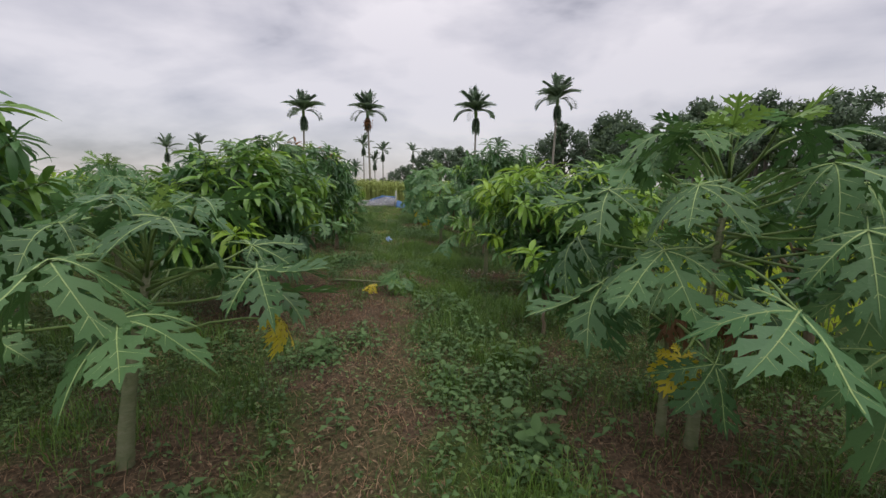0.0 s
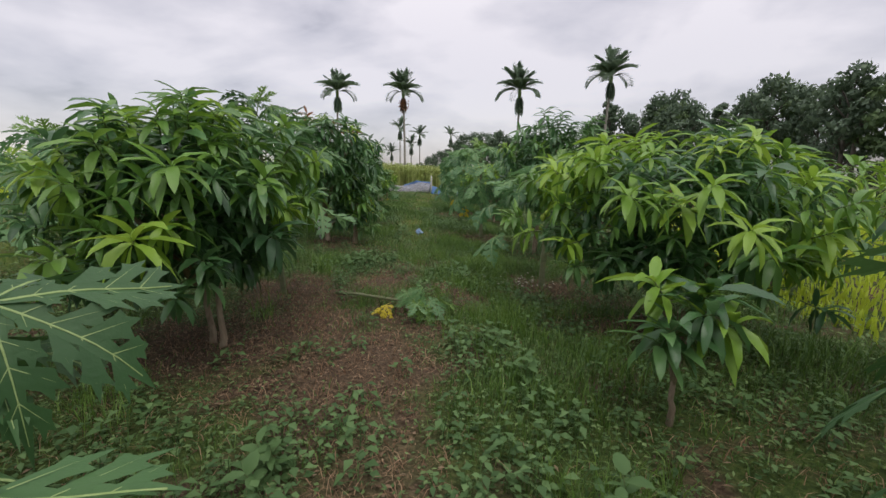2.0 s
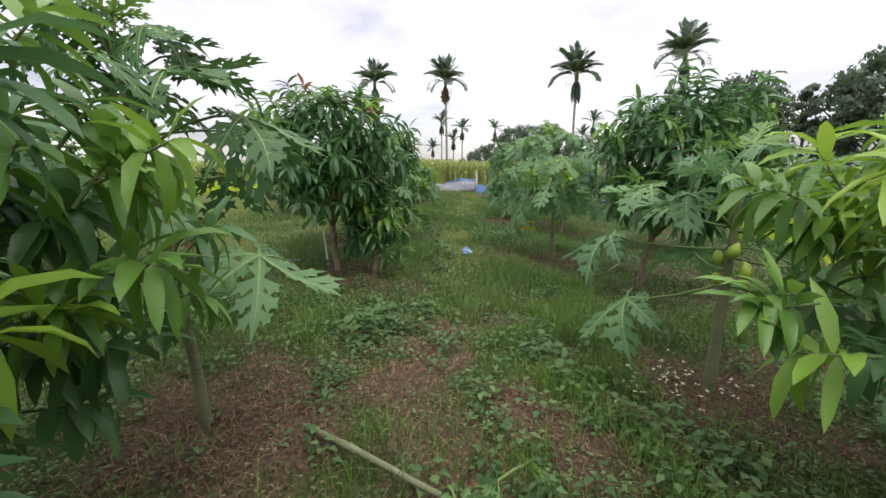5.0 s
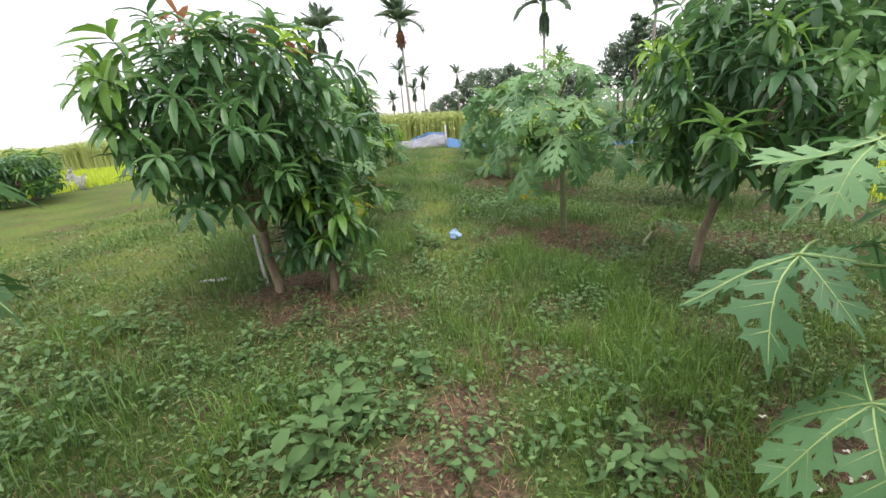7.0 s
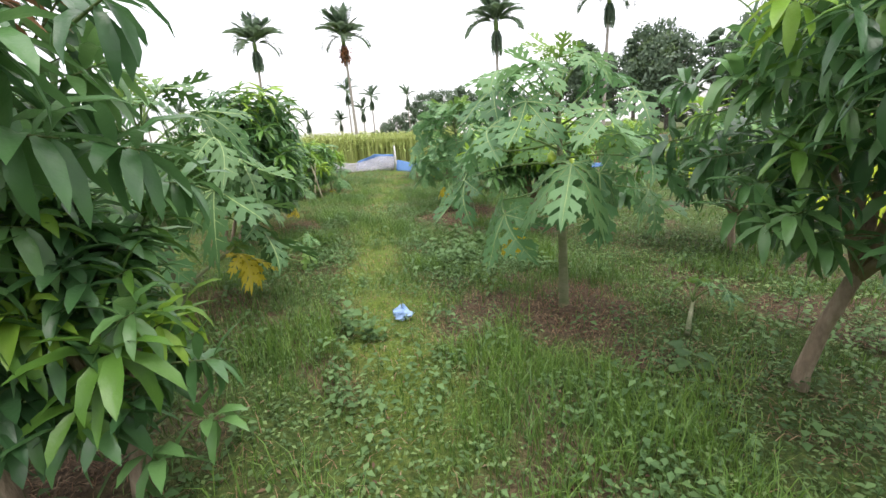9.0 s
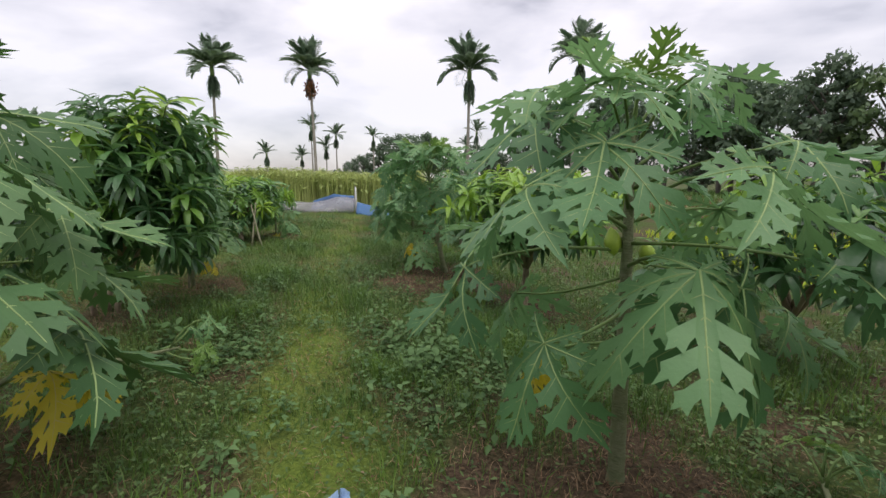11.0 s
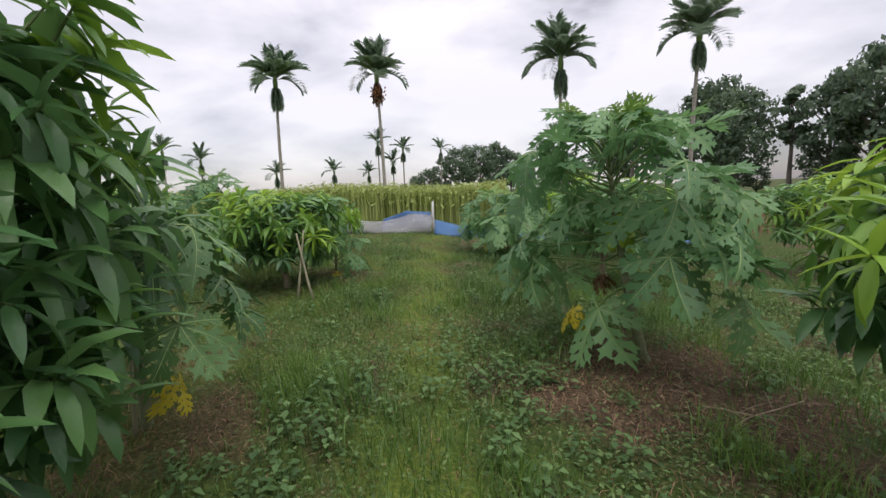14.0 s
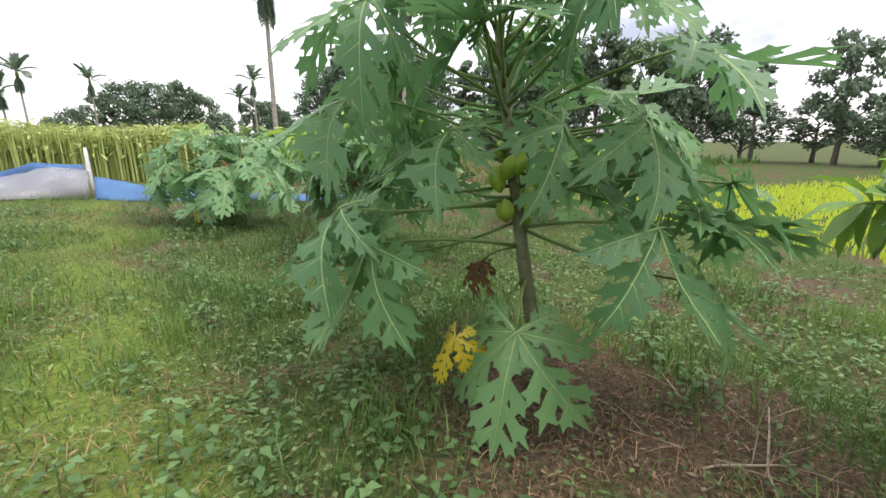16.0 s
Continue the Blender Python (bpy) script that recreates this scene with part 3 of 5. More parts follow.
def papaya_leaf(plant, foot, azimuth, rise, length, size, pitch, tone, rng, roll=None):
    """A stalk from foot and the blade at its end, which hangs by pitch degrees."""
    k = rng.randrange(3)
    me, tip = PETIOLES[k]
    m = Matrix.Translation(foot) @ Euler((0, 0, azimuth)).to_matrix().to_4x4() @ Euler((0, -radians(rise), 0)).to_matrix().to_4x4()
    thick = 0.75 + 0.25 * min(1.0, length / 0.6)
    stalk = part("petiole", me, plant, m @ Matrix.Diagonal((length, thick, thick, 1)))
    end = m @ Vector((length * tip[0], 0, length * tip[2] * 0 + thick * tip[2]))
    tilt = Euler((radians(rng.uniform(-26, 26) if roll is None else roll), radians(pitch), 0)).to_matrix().to_4x4()
    spin = Euler((0, 0, azimuth + rng.uniform(-0.2, 0.2))).to_matrix().to_4x4()
    variant = 3 if tone == "young" else 4 if tone == "dead" else 2 if tone == "yellow" else rng.choice((0, 1, 2, 0, 1))
    part("leaf", BLADES[variant, tone], plant, Matrix.Translation(end) @ spin @ tilt @ Matrix.Diagonal((size * (0.72 if variant == 4 else 1.0), size * (0.72 if variant == 4 else 1.0), size * (0.8 if variant == 4 else 1.0), 1)), {"yellow": "yellowed dying papaya leaf", "dead": "withered brown papaya leaf"}.get(tone, ""))


FRUIT_MESH = []
for variant in range(2):
    b = Builder()
    rows, cols = 7, 9
    verts = []
    for r in range(rows + 1):
        f = r / rows
        w = math.sin(math.pi * f) ** 0.8 * (0.048 + 0.014 * f)
        for c in range(cols):
            a = c * 2 * math.pi / cols
            w2 = w * (1 + 0.05 * math.cos(5 * a))
            verts.append((w2 * math.cos(a), w2 * math.sin(a), -0.17 * f * (1.0 + 0.12 * variant)))
    faces = [(r * cols + c, r * cols + (c + 1) % cols, (r + 1) * cols + (c + 1) % cols, (r + 1) * cols + c) for r in range(rows) for c in range(cols)]
    FRUIT_MESH.append(b.add(verts, faces).mesh("fruit", (FRUIT,)))


def papaya_plant(x, y, height, label, seed=1, leaves=20, reach=0.75, size=1.0, lean=(0.0, 0.0), fruit=0, fruit_z=1.0, yellow=1, dead=0, lowest=0.45, thick=1.0, yellow_at=None, gap=None, extra=(), tint="green", hang=1.0, bow=1.5, group="papaya plants in the rows"):
    """A papaya: a ringed stem that bears stalked leaves all round its upper part, young ones at the tip."""
    rng = random.Random(seed * 7 + 3)
    foot = ground_at(x, y)
    plant = thing("papaya_plant", foot, label, "papaya plant", group)
    stem_top = height - 0.28
    b = Builder()
    n = 26
    at = lambda f: Vector((lean[0] * f ** bow, lean[1] * f ** bow, -0.05 + (stem_top + 0.05) * f))
    b.tube([at(k / n) for k in range(n + 1)], [thick * (0.046 * (1 - 0.62 * k / n) + (0.003 if k % 2 else 0) + 0.012 * max(0, 1 - k / 2)) for k in range(n + 1)], 10)
    part("stem", b.mesh("stem", (PAPAYA_BARK,)), plant)
    for k in range(leaves):
        f = k / max(1, leaves - 1)
        az = k * 2.39996 + seed + rng.uniform(-0.25, 0.25)
        if gap is not None and f < 0.5 and math.cos(az - gap) > 0.5:
            continue
        z = lowest + (1 - lowest) * f ** 0.8
        rise = -8 + 74 * f ** 1.6 + rng.uniform(-9, 13)
        length = reach * (1.0 - 0.62 * f ** 2) * rng.uniform(0.85, 1.1)
        pitch = 54 - 54 * f ** 0.8 + rng.uniform(-24, 20)
        rise, pitch = rise + 14 * (1 - hang), pitch * hang
        tone = tint if rng.random() < 0.85 else "green"
        if f > 0.93:
            tone, pitch = "young", -30
        papaya_leaf(plant, at(z), az, rise, length, size * (1.0 - 0.45 * f ** 2.5) * rng.uniform(0.88, 1.1), pitch, tone, rng)
    for az, z, rise, length, big, pitch, *tone in extra:
        papaya_leaf(plant, at(z), az, rise, length, big, pitch, tone[0] if tone else "green", rng, 0)
    for k in range(yellow):
        az = (yellow_at if yellow_at is not None else seed * 1.7) + k * 2.1
        papaya_leaf(plant, at(lowest * (0.75 if hang == 1.0 else 0.88)), az, -18, reach * 0.6, size * 0.48, 58, "yellow", rng)
    for k in range(dead):
        papaya_leaf(plant, at(lowest * 0.9), seed * 2.3 + k * 1.9, -30, reach * 0.25, size * 0.5, 20, "dead", rng)
    for k in range(fruit):
        az = k * 2.4
        f = (fruit_z + 0.09 * (k % 4) - 0.02 * k) / stem_top
        p = at(min(0.98, f)) + Vector((0.085 * math.cos(az), 0.085 * math.sin(az), 0))
        part("fruit", FRUIT_MESH[k % 2], plant, Matrix.LocRotScale(p, Euler((0.35 * math.sin(az), -0.35 * math.cos(az), az)), (rng.uniform(0.62, 0.82),) * 3), "unripe green papaya fruit")
    return plant


PAPAYA = "papaya plant with large toothed green leaves on a ringed stem"
papaya_plant(0.75, 3.5, 1.42, "young papaya plant with wide drooping dark green leaves", 2, 22, 0.7, 0.88, (0.1, 0.2), yellow=0, extra=((0.47, 0.61, 0, 0.75, 0.42, 60, "yellow"),), lowest=0.76, tint="dark", hang=0.3)
papaya_plant(3.95, 3.95, 1.9, "papaya plant with many green leaves and a yellowed one", 5, 32, 0.8, 0.92, (0.12, 0.1), thick=0.85, tint="dark", yellow=1, dead=3, lowest=0.64, yellow_at=-2.3, hang=0.75)
papaya_plant(3.82, 4.06, 1.25, "slim second papaya stem beside a taller one", 15, 9, 0.5, 0.75, (0.05, 0.1), thick=0.7, tint="dark", yellow=0, lowest=0.75)
papaya_plant(-0.25, 8.05, 2.3, "tall leaning papaya plant with dark green leaves", 3, 24, 0.56, 0.86, (-0.18, -0.12), thick=0.75, yellow=0, lowest=0.72, dead=1, tint="dark", hang=0.8, extra=((-0.1, 0.52, 2, 0.62, 0.95, 28),))
papaya_plant(2.9, 9.5, 1.85, "papaya plant with small green fruits under its leaves", 8, 20, 0.7, 0.92, (0.05, 0.0), fruit=6, fruit_z=1.05, yellow=0, lowest=0.62, gap=-2.9, extra=((-2.74, 0.57, -3, 0.76, 0.9, 42), (-2.78, 0.8, 30, 0.45, 0.9, 18), (3.14, 0.72, 8, 0.8, 0.9, 30)))
papaya_plant(1.75, 13.75, 2.22, "tall papaya plant with broad bright green leaves", 6, 24, 0.78, 0.96, (-0.05, 0.0), extra=((-1.35, 0.6, 8, 0.65, 1.05, 68), (-2.5, 0.54, 2, 0.66, 0.95, 64), (-2.2, 0.8, 22, 0.62, 0.95, 48)), fruit=2, fruit_z=1.4, yellow=1, lowest=0.6, yellow_at=2.9)
papaya_plant(-1.75, 13.5, 1.95, "papaya plant with dark green leaves beside cut stems", 4, 26, 0.78, 1.2, (0.0, 0.0), yellow=0, lowest=0.5, tint="dark")
papaya_plant(-2.43, 17.25, 1.45, "small papaya plant on a slender pale stem", 9, 22, 0.6, 0.82, yellow=1, lowest=0.55, thick=0.8, yellow_at=-0.3, tint="dark")
papaya_plant(1.02, 18.8, 2.14, "papaya plant with green fruits and wide toothed leaves", 12, 56, 0.88, 0.98, (-0.34, 0.16), bow=0.7, gap=-2.29, extra=((-2.39, 0.38, -22, 0.45, 1.1, 62), (2.96, 0.47, 3, 0.78, 1.1, 62), (-1.36, 0.52, 5, 0.66, 1.05, 62), (-1.03, 0.72, 8, 0.6, 1.05, 50), (2.9, 0.6, 2, 0.85, 1.05, 45), (3.0, 0.74, 4, 0.32, 0.95, 30), (-1.2, 0.74, 2, 0.26, 1.05, 60)), fruit=11, fruit_z=1.2, yellow=1, dead=1, lowest=0.52, yellow_at=3.3)
papaya_plant(-2.95, 21.9, 1.0, "knee-high papaya plant with one yellow leaf", 7, 13, 0.42, 0.8, yellow=1, lowest=0.4, thick=0.7, yellow_at=5.2)
for x, y, h, s in ((-0.3, 25.2, 1.5, 21), (0.2, 24.6, 1.45, 22), (-2.95, 7.8, 1.9, 23), (-5.3, 22.4, 1.8, 24), (1.2, 27.5, 1.6, 26), (-5.2, 19.0, 1.75, 27)):
    papaya_plant(x, y, h, PAPAYA, s, 20, 0.62, 1.1, yellow=1 if s % 2 else 0, lowest=0.55)

MANGO = "young mango tree with a dense round crown of long leaves"
mango_tree(-0.02, 6.45, 2.15, 1.0, 0.62, "mango tree on leaning twin trunks with fresh lime leaves", (-0.2, 0.05), 0.2, 11, 270, stems=2, fork=0.62)
mango_tree(3.98, 7.8, 2.0, 1.28, 0.55, "broad low mango tree with lime green young leaves", (0.0, 0.0), 0.6, 12, 310, fork=0.5)
mango_tree(-1.15, 11.4, 2.65, 0.95, 1.0, "mango tree with dark drooping leaves and copper tips", (0.0, -0.15), 0.06, 13, 200, fork=0.72, red=0.05, mature=0.06)
mango_tree(2.95, 12.5, 2.6, 1.02, 0.8, "tall mango tree on a bare brown trunk with forked limbs", (0.24, -0.34), 0.06, 14, 230, fork=0.85, mature=0.12)
mango_tree(-0.62, 11.5, 1.55, 0.44, 0.4, "light green mango tree beside the grass track", (-0.05, 0.05), 0.35, 15, 62, fork=0.4)
mango_tree(-2.6, 15.95, 2.46, 0.77, 0.78, "slender-stemmed mango tree with a tall dense crown", (0.5, 0.0), 0.07, 16, 240, stems=3, fork=0.7, mature=0.28)
mango_tree(1.93, 16.97, 1.8, 0.86, 0.78, "low mango tree flushed with yellow green young leaves", (0.05, 0.0), 0.75, 17, 190, fork=0.6, red=0.06)
mango_tree(-3.35, 20.9, 1.72, 1.0, 0.65, "mango tree with bright lime tips behind two stakes", (-0.1, 0.1), 0.6, 18, 190, fork=0.55)
mango_tree(3.4, 5.95, 1.05, 0.28, 0.5, "low spray of pale mango shoots by the track", (0, 0), 0.8, 44, 8, fork=0.3, girth=0.4)
mango_tree(4.95, 2.6, 1.7, 0.75, 0.35, "mango sapling with pale fresh leaves", (0.0, 0.0), 0.35, 19, 130, fork=0.4)
mango_tree(-1.1, 3.9, 2.3, 0.95, 0.7, MANGO, (0, 0), 0.1, 20, 170)
for x, y, h, r, yg, s in ((1.5, 22.3, 1.75, 1.05, 0.25, 31), (-5.2, 17.3, 1.9, 1.1, 0.15, 32), (-6.1, 20.8, 1.8, 1.15, 0.2, 33), (-12.4, 17.6, 1.75, 0.9, 0.05, 34), (-13.6, 18.8, 1.7, 0.8, 0.05, 35),
                          (4.3, 15.6, 1.75, 1.05, 0.55, 45), (5.6, 23.5, 1.6, 0.9, 0.45, 36), (-4.6, 24.6, 1.7, 1.1, 0.2, 37), (2.2, 25.4, 1.7, 1.0, 0.15, 38), (-3.1, 5.4, 2.1, 1.1, 0.15, 39), (5.9, 5.7, 1.9, 1.15, 0.3, 40), (6.3, 10.2, 1.9, 1.2, 0.3, 41), (-4.6, 9.6, 2.0, 1.1, 0.1, 42), (-7.9, 23.6, 1.8, 1.1, 0.1, 43)):
    mango_tree(x, y, h, r, 0.5, MANGO, (0, 0), yg, s, 85, split=False, fork=0.5)


# ---- areca palms ----
def frond(seed, length, droop, rise, leaflet=0.52, pairs=32):
    """A feather leaf along +x from the origin, bending down."""
    rng = random.Random(seed)
    b = Builder()
    n = 10
    ang = [radians(rise) - droop * (k / n) ** 1.4 for k in range(n + 1)]
    pts, x, z = [(0.0, 0.0, 0.0)], 0.0, 0.0
    for k in range(1, n + 1):
        x, z = x + math.cos(ang[k]) * length / n, z + math.sin(ang[k]) * length / n
        pts.append((x, 0.0, z))
    b.tube(pts, [0.018 * (1 - 0.85 * k / n) for k in range(n + 1)], 4, 0, False)
    for k in range(pairs):
        f = 0.16 + 0.84 * k / pairs
        i = min(n - 1, int(f * n))
        g = f * n - i
        p = np.array(pts[i]) * (1 - g) + np.array(pts[i + 1]) * g
        long = leaflet * (0.55 + 0.6 * math.sin(math.pi * (0.15 + 0.75 * f))) * rng.uniform(0.85, 1.1)
        for sgn in (-1, 1):
            sweep = 0.55 + rng.uniform(-0.12, 0.12)
            d = np.array((math.cos(ang[i]) * sweep, sgn * 0.8, math.sin(ang[i]) * sweep + 0.28))
            d /= np.linalg.norm(d)
            w = np.array((0.062, 0, 0.014))
            q1, q2 = p + d * long * 0.55, p + d * long - np.array((0, 0, 0.18 * long))
            b.add([p - w * 0.5, p + w * 0.5, q1 + w * 0.7, q1 - w * 0.7, q2], [(0, 1, 2, 3), (3, 2, 4)])
    return b


FRONDS = [frond(70 + k, (1.5, 1.55, 1.5, 1.45)[k], (0.6, 0.9, 1.4, 0.35)[k], (64, 42, 16, 84)[k]).mesh("frond", (PALM_LEAF,)) for k in range(4)]
DEAD_FRONDS = [frond(80 + k, 1.15, 0.5, -62 - 8 * k, 0.36, 16).mesh("dead_frond", (PALM_DEAD,)) for k in range(3)]
DARK_FRONDS = [frond(84 + k, 1.2, 0.5, -58 - 9 * k, 0.40, 18).mesh("hanging_frond", (PALM_LEAF,)) for k in range(3)]


def areca_palm(x, y, crown, label, seed=1, size=1.0, skirt="dark", lean=(0.0, 0.0), fruit=False, group="areca palms beyond the orchard", fronds=22):
    """A slender ringed trunk with a green crownshaft, a head of feather leaves, and old leaves that hang below it."""
    rng = random.Random(seed)
    palm = thing("areca_palm", ground_at(x, y), label, "palm tree", group)
    n = 24
    top = crown - 0.25 * size
    at = lambda f: Vector((lean[0] * f * f, lean[1] * f * f, top * f))
    part("trunk", Builder().tube([at(k / n) for k in range(n + 1)], [0.088 * size * (1 - 0.35 * k / n) + (0.006 if k % 2 else 0) for k in range(n + 1)], 10).mesh("trunk", (PALM_BARK,)), palm)
    head = at(1.0)
    part("crownshaft", Builder().tube([head, head + Vector((0, 0, 0.35 * size)), head + Vector((0, 0, 0.62 * size))], [0.10 * size, 0.12 * size, 0.05 * size], 9).mesh("crownshaft", (PETIOLE,)), palm)
    for k in range(fronds):
        az = k * 2.39996 + seed
        kind = (3, 0, 0, 1, 1, 2)[int(k * 6 / fronds)]
        s = size * rng.uniform(0.85, 1.1)
        part("frond", FRONDS[kind], palm, Matrix.LocRotScale(head + Vector((0, 0, 0.45 * size)), Euler((0, 0, az)), (s, s, s)))
    for k in range(14):
        az, s = k * 2.39996 + seed * 2, size * rng.uniform(0.8, 1.1)
        me = (DARK_FRONDS if skirt == "dark" else DEAD_FRONDS)[k % 3]
        part("hanging_frond" if skirt == "dark" else "dead_frond", me, palm, Matrix.LocRotScale(head + Vector((0, 0, 0.22 * size)), Euler((0, 0, az)), (s * 0.6, s * 0.6, s)))
    if fruit:
        for k in range(4):
            b = Builder()
            for j in range(26):
                a, r = rng.uniform(0, 6.3), rng.uniform(0.02, 0.2)
                c = np.array((r * math.cos(a), r * math.sin(a), -rng.uniform(0.05, 0.75)))
                q = 0.045 * np.array([(1, 0, 0), (0, 1, 0), (-1, 0, 0), (0, -1, 0), (0, 0, 1.3), (0, 0, -1.3)])
                b.add(c + q, [(0, 1, 4), (1, 2, 4), (2, 3, 4), (3, 0, 4), (1, 0, 5), (2, 1, 5), (3, 2, 5), (0, 3, 5)])
            bunch = part("fruit_bunch", b.mesh("fruit_bunch", (PALM_FRUIT,)), palm, Matrix.LocRotScale(head + Vector((0.2 * math.cos(k * 1.6), 0.2 * math.sin(k * 1.6), -0.1)), None, (size, size, size)))
            tagged(bunch, kind="stuff")
    return palm


areca_palm(-11.16, 36.5, 7.1, "slim areca palm with dark hanging old leaves", 3, 1.05, "dark", (0.1, 0))
areca_palm(-5.62, 36.2, 6.9, "areca palm with orange fruit bunches below its crown", 5, 1.0, "dead", (-0.12, 0), True)
areca_palm(2.8, 35.5, 7.0, "tall areca palm with a shaggy drooping crown", 8, 1.12, "dark", (0.05, 0))
areca_palm(9.0, 36.8, 8.15, "tallest areca palm on a slightly leaning trunk", 9, 1.18, "dark", (0.2, 0))
for x, y, h, s in ((-11.9, 59.2, 6.6, 1.0), (-9.4, 59.7, 5.8, 0.95), (-10.7, 60.5, 4.6, 0.9), (-13.4, 60.5, 3.6, 0.8), (-16.5, 58.5, 3.8, 0.9), (-29, 50.4, 5.7, 1.1), (-26.6, 52, 4.9, 1.0), (-32, 49, 5.2, 1.1), (-21.5, 56, 3.6, 0.9),
                   (-6.3, 67, 6.3, 0.95), (6.1, 61.8, 6.4, 1.0), (5.0, 63, 5.0, 0.9)):
    areca_palm(x, y, h, "distant areca palm against the pale sky", int(h * 10) + int(x), s, "dark", (0, 0), False, "areca palms in the distance", 9)


# ---- far trees ----
def broad_tree_parts(seed, height, width, low, light, lobes=9, leaf=0.22, count=2400, slim=False):
    """A trunk with limbs and a crown of many small leaf clumps in uneven masses."""
    rng = np.random.default_rng(seed)
    wood = Builder()
    top = Vector((0, 0, height * 0.62))
    wood.tube([(0, 0, -0.2), (0.05, 0.03, height * 0.2), (rng.uniform(-0.2, 0.2), 0, height * 0.42), top], [0.22 * height / 9, 0.17 * height / 9, 0.13 * height / 9, 0.06 * height / 9], 8)
    centres = []
    for k in range(lobes):
        a, f = k * 2.4 + rng.uniform(-0.4, 0.4), (k + 0.5) / lobes
        ring = width * (0.62 if not slim else 0.4) * math.sqrt(max(0.08, 1 - abs(2 * f - 0.9) ** 2 * 0.8))
        c = np.array((ring * math.cos(a), ring * math.sin(a), low + (height - low) * (0.12 + 0.76 * f)))
        centres.append((c, width * rng.uniform(0.22, 0.40) * (0.8 if slim else 1.0)))
        s = Vector((0, 0, max(low * 0.7, c[2] - width * 0.55)))
        wood.tube([s, s.lerp(Vector(c), 0.55) + Vector((0, 0, 0.1)), Vector(c)], [0.075 * height / 9, 0.05 * height / 9, 0.02], 5)
    centre = np.array([c for c, _ in centres])[rng.integers(0, lobes, count)]
    radius = np.array([r for _, r in centres])[rng.integers(0, lobes, count)]
    d = rng.normal(size=(count, 3))
    d /= np.linalg.norm(d, axis=1)[:, None]
    p = centre + d * (radius * rng.uniform(0.45, 1.12, count) ** 0.6)[:, None] * np.array((1, 1, 0.72))
    u = rng.normal(size=(count, 3))
    u /= np.linalg.norm(u, axis=1)[:, None]
    v = np.cross(u, d)
    v /= np.linalg.norm(v, axis=1)[:, None] + 1e-9
    size = (leaf * rng.uniform(0.5, 1.25, count))[:, None]
    quad = np.stack([p - u * size, p + v * size * 0.6, p + u * size, p - v * size * 0.6], 1)
    crown = big_mesh("crown", quad.reshape(-1, 3), np.arange(count * 4).reshape(-1, 4), FAR_LEAF_LIGHT if light else FAR_LEAF)
    return wood.mesh("trunk", (FAR_BARK,)), crown


FAR_TREES = [broad_tree_parts(1, 9, 3.4, 2.2, False, 15, 0.22, 2500), broad_tree_parts(2, 9, 2.8, 1.5, False, 13, 0.21, 2300), broad_tree_parts(3, 9, 3.0, 2.6, True, 13, 0.22, 2200), broad_tree_parts(4, 9, 1.5, 3.6, False, 11, 0.19, 1700, True), broad_tree_parts(5, 9, 4.0, 2.0, False, 18, 0.23, 3000)]


def far_tree(x, y, height, kind, label, group, spin=0.0, wide=1.0):
    s = height / 9
    tree = thing("broadleaf_tree", (x, y, -0.1), label, "tree", group)
    tree.matrix_basis = Matrix.LocRotScale((x, y, -0.1), Euler((0, 0, spin)), (s * wide, s * wide, s))
    part("trunk", FAR_TREES[kind][0], tree)
    part("crown", FAR_TREES[kind][1], tree)


rng = random.Random(5)
for k, (x, y, h) in enumerate(((-11.5, 79, 4.2), (-9.6, 80, 5.2), (-7.3, 80, 7.2), (-4.6, 80.5, 8.6), (-2.0, 79, 8.3), (0.6, 80, 8.9), (2.6, 81, 7.6), (4.6, 78, 5.0), (7.2, 70, 6.4), (9.2, 72, 6.2), (11.0, 74, 5.4), (-14, 82, 3.2), (-17, 84, 3.0), (-22, 84, 2.8), (-28, 82, 3.0), (-36, 80, 3.2), (-46, 76, 3.4), (-56, 70, 3.6))):
    far_tree(x, y, h, (0, 4, 1)[k % 3], "dark leafy tree in the far woods", "trees of the far woods", k * 1.3)
for k in range(26):
    f = k / 25
    x = float(np.interp(f, [0, 0.18, 0.5, 0.8, 1], [13.5, 20, 27, 30, 29])) + rng.uniform(-1.5, 1.5)
    y = float(np.interp(f, [0, 0.18, 0.5, 0.8, 1], [68, 60, 46, 30, 16])) + rng.uniform(-1.5, 1.5)
    h = float(np.interp(f, [0, 0.1, 0.3, 0.6, 0.8, 1], [8.6, 11.0, 11.0, 10.0, 7.6, 7.0])) * rng.uniform(0.85, 1.1)
    far_tree(x, y, h, (0, 4, 3, 1, 3, 2)[k % 6], "tall dark tree in the grove beyond the rice", "trees of the grove", k * 1.7, 1.0 if k % 6 in (2, 4) else 0.9)
for k in range(14):
    x, y = 31 + rng.uniform(-1, 3), 14 + k * 3.6
    far_tree(x - max(0, (y - 34) * 0.35), y, rng.uniform(2.6, 4.2), (1, 4)[k % 2], "low bushy tree at the grove's foot", "undergrowth trees of the grove", k * 0.9, 1.5)


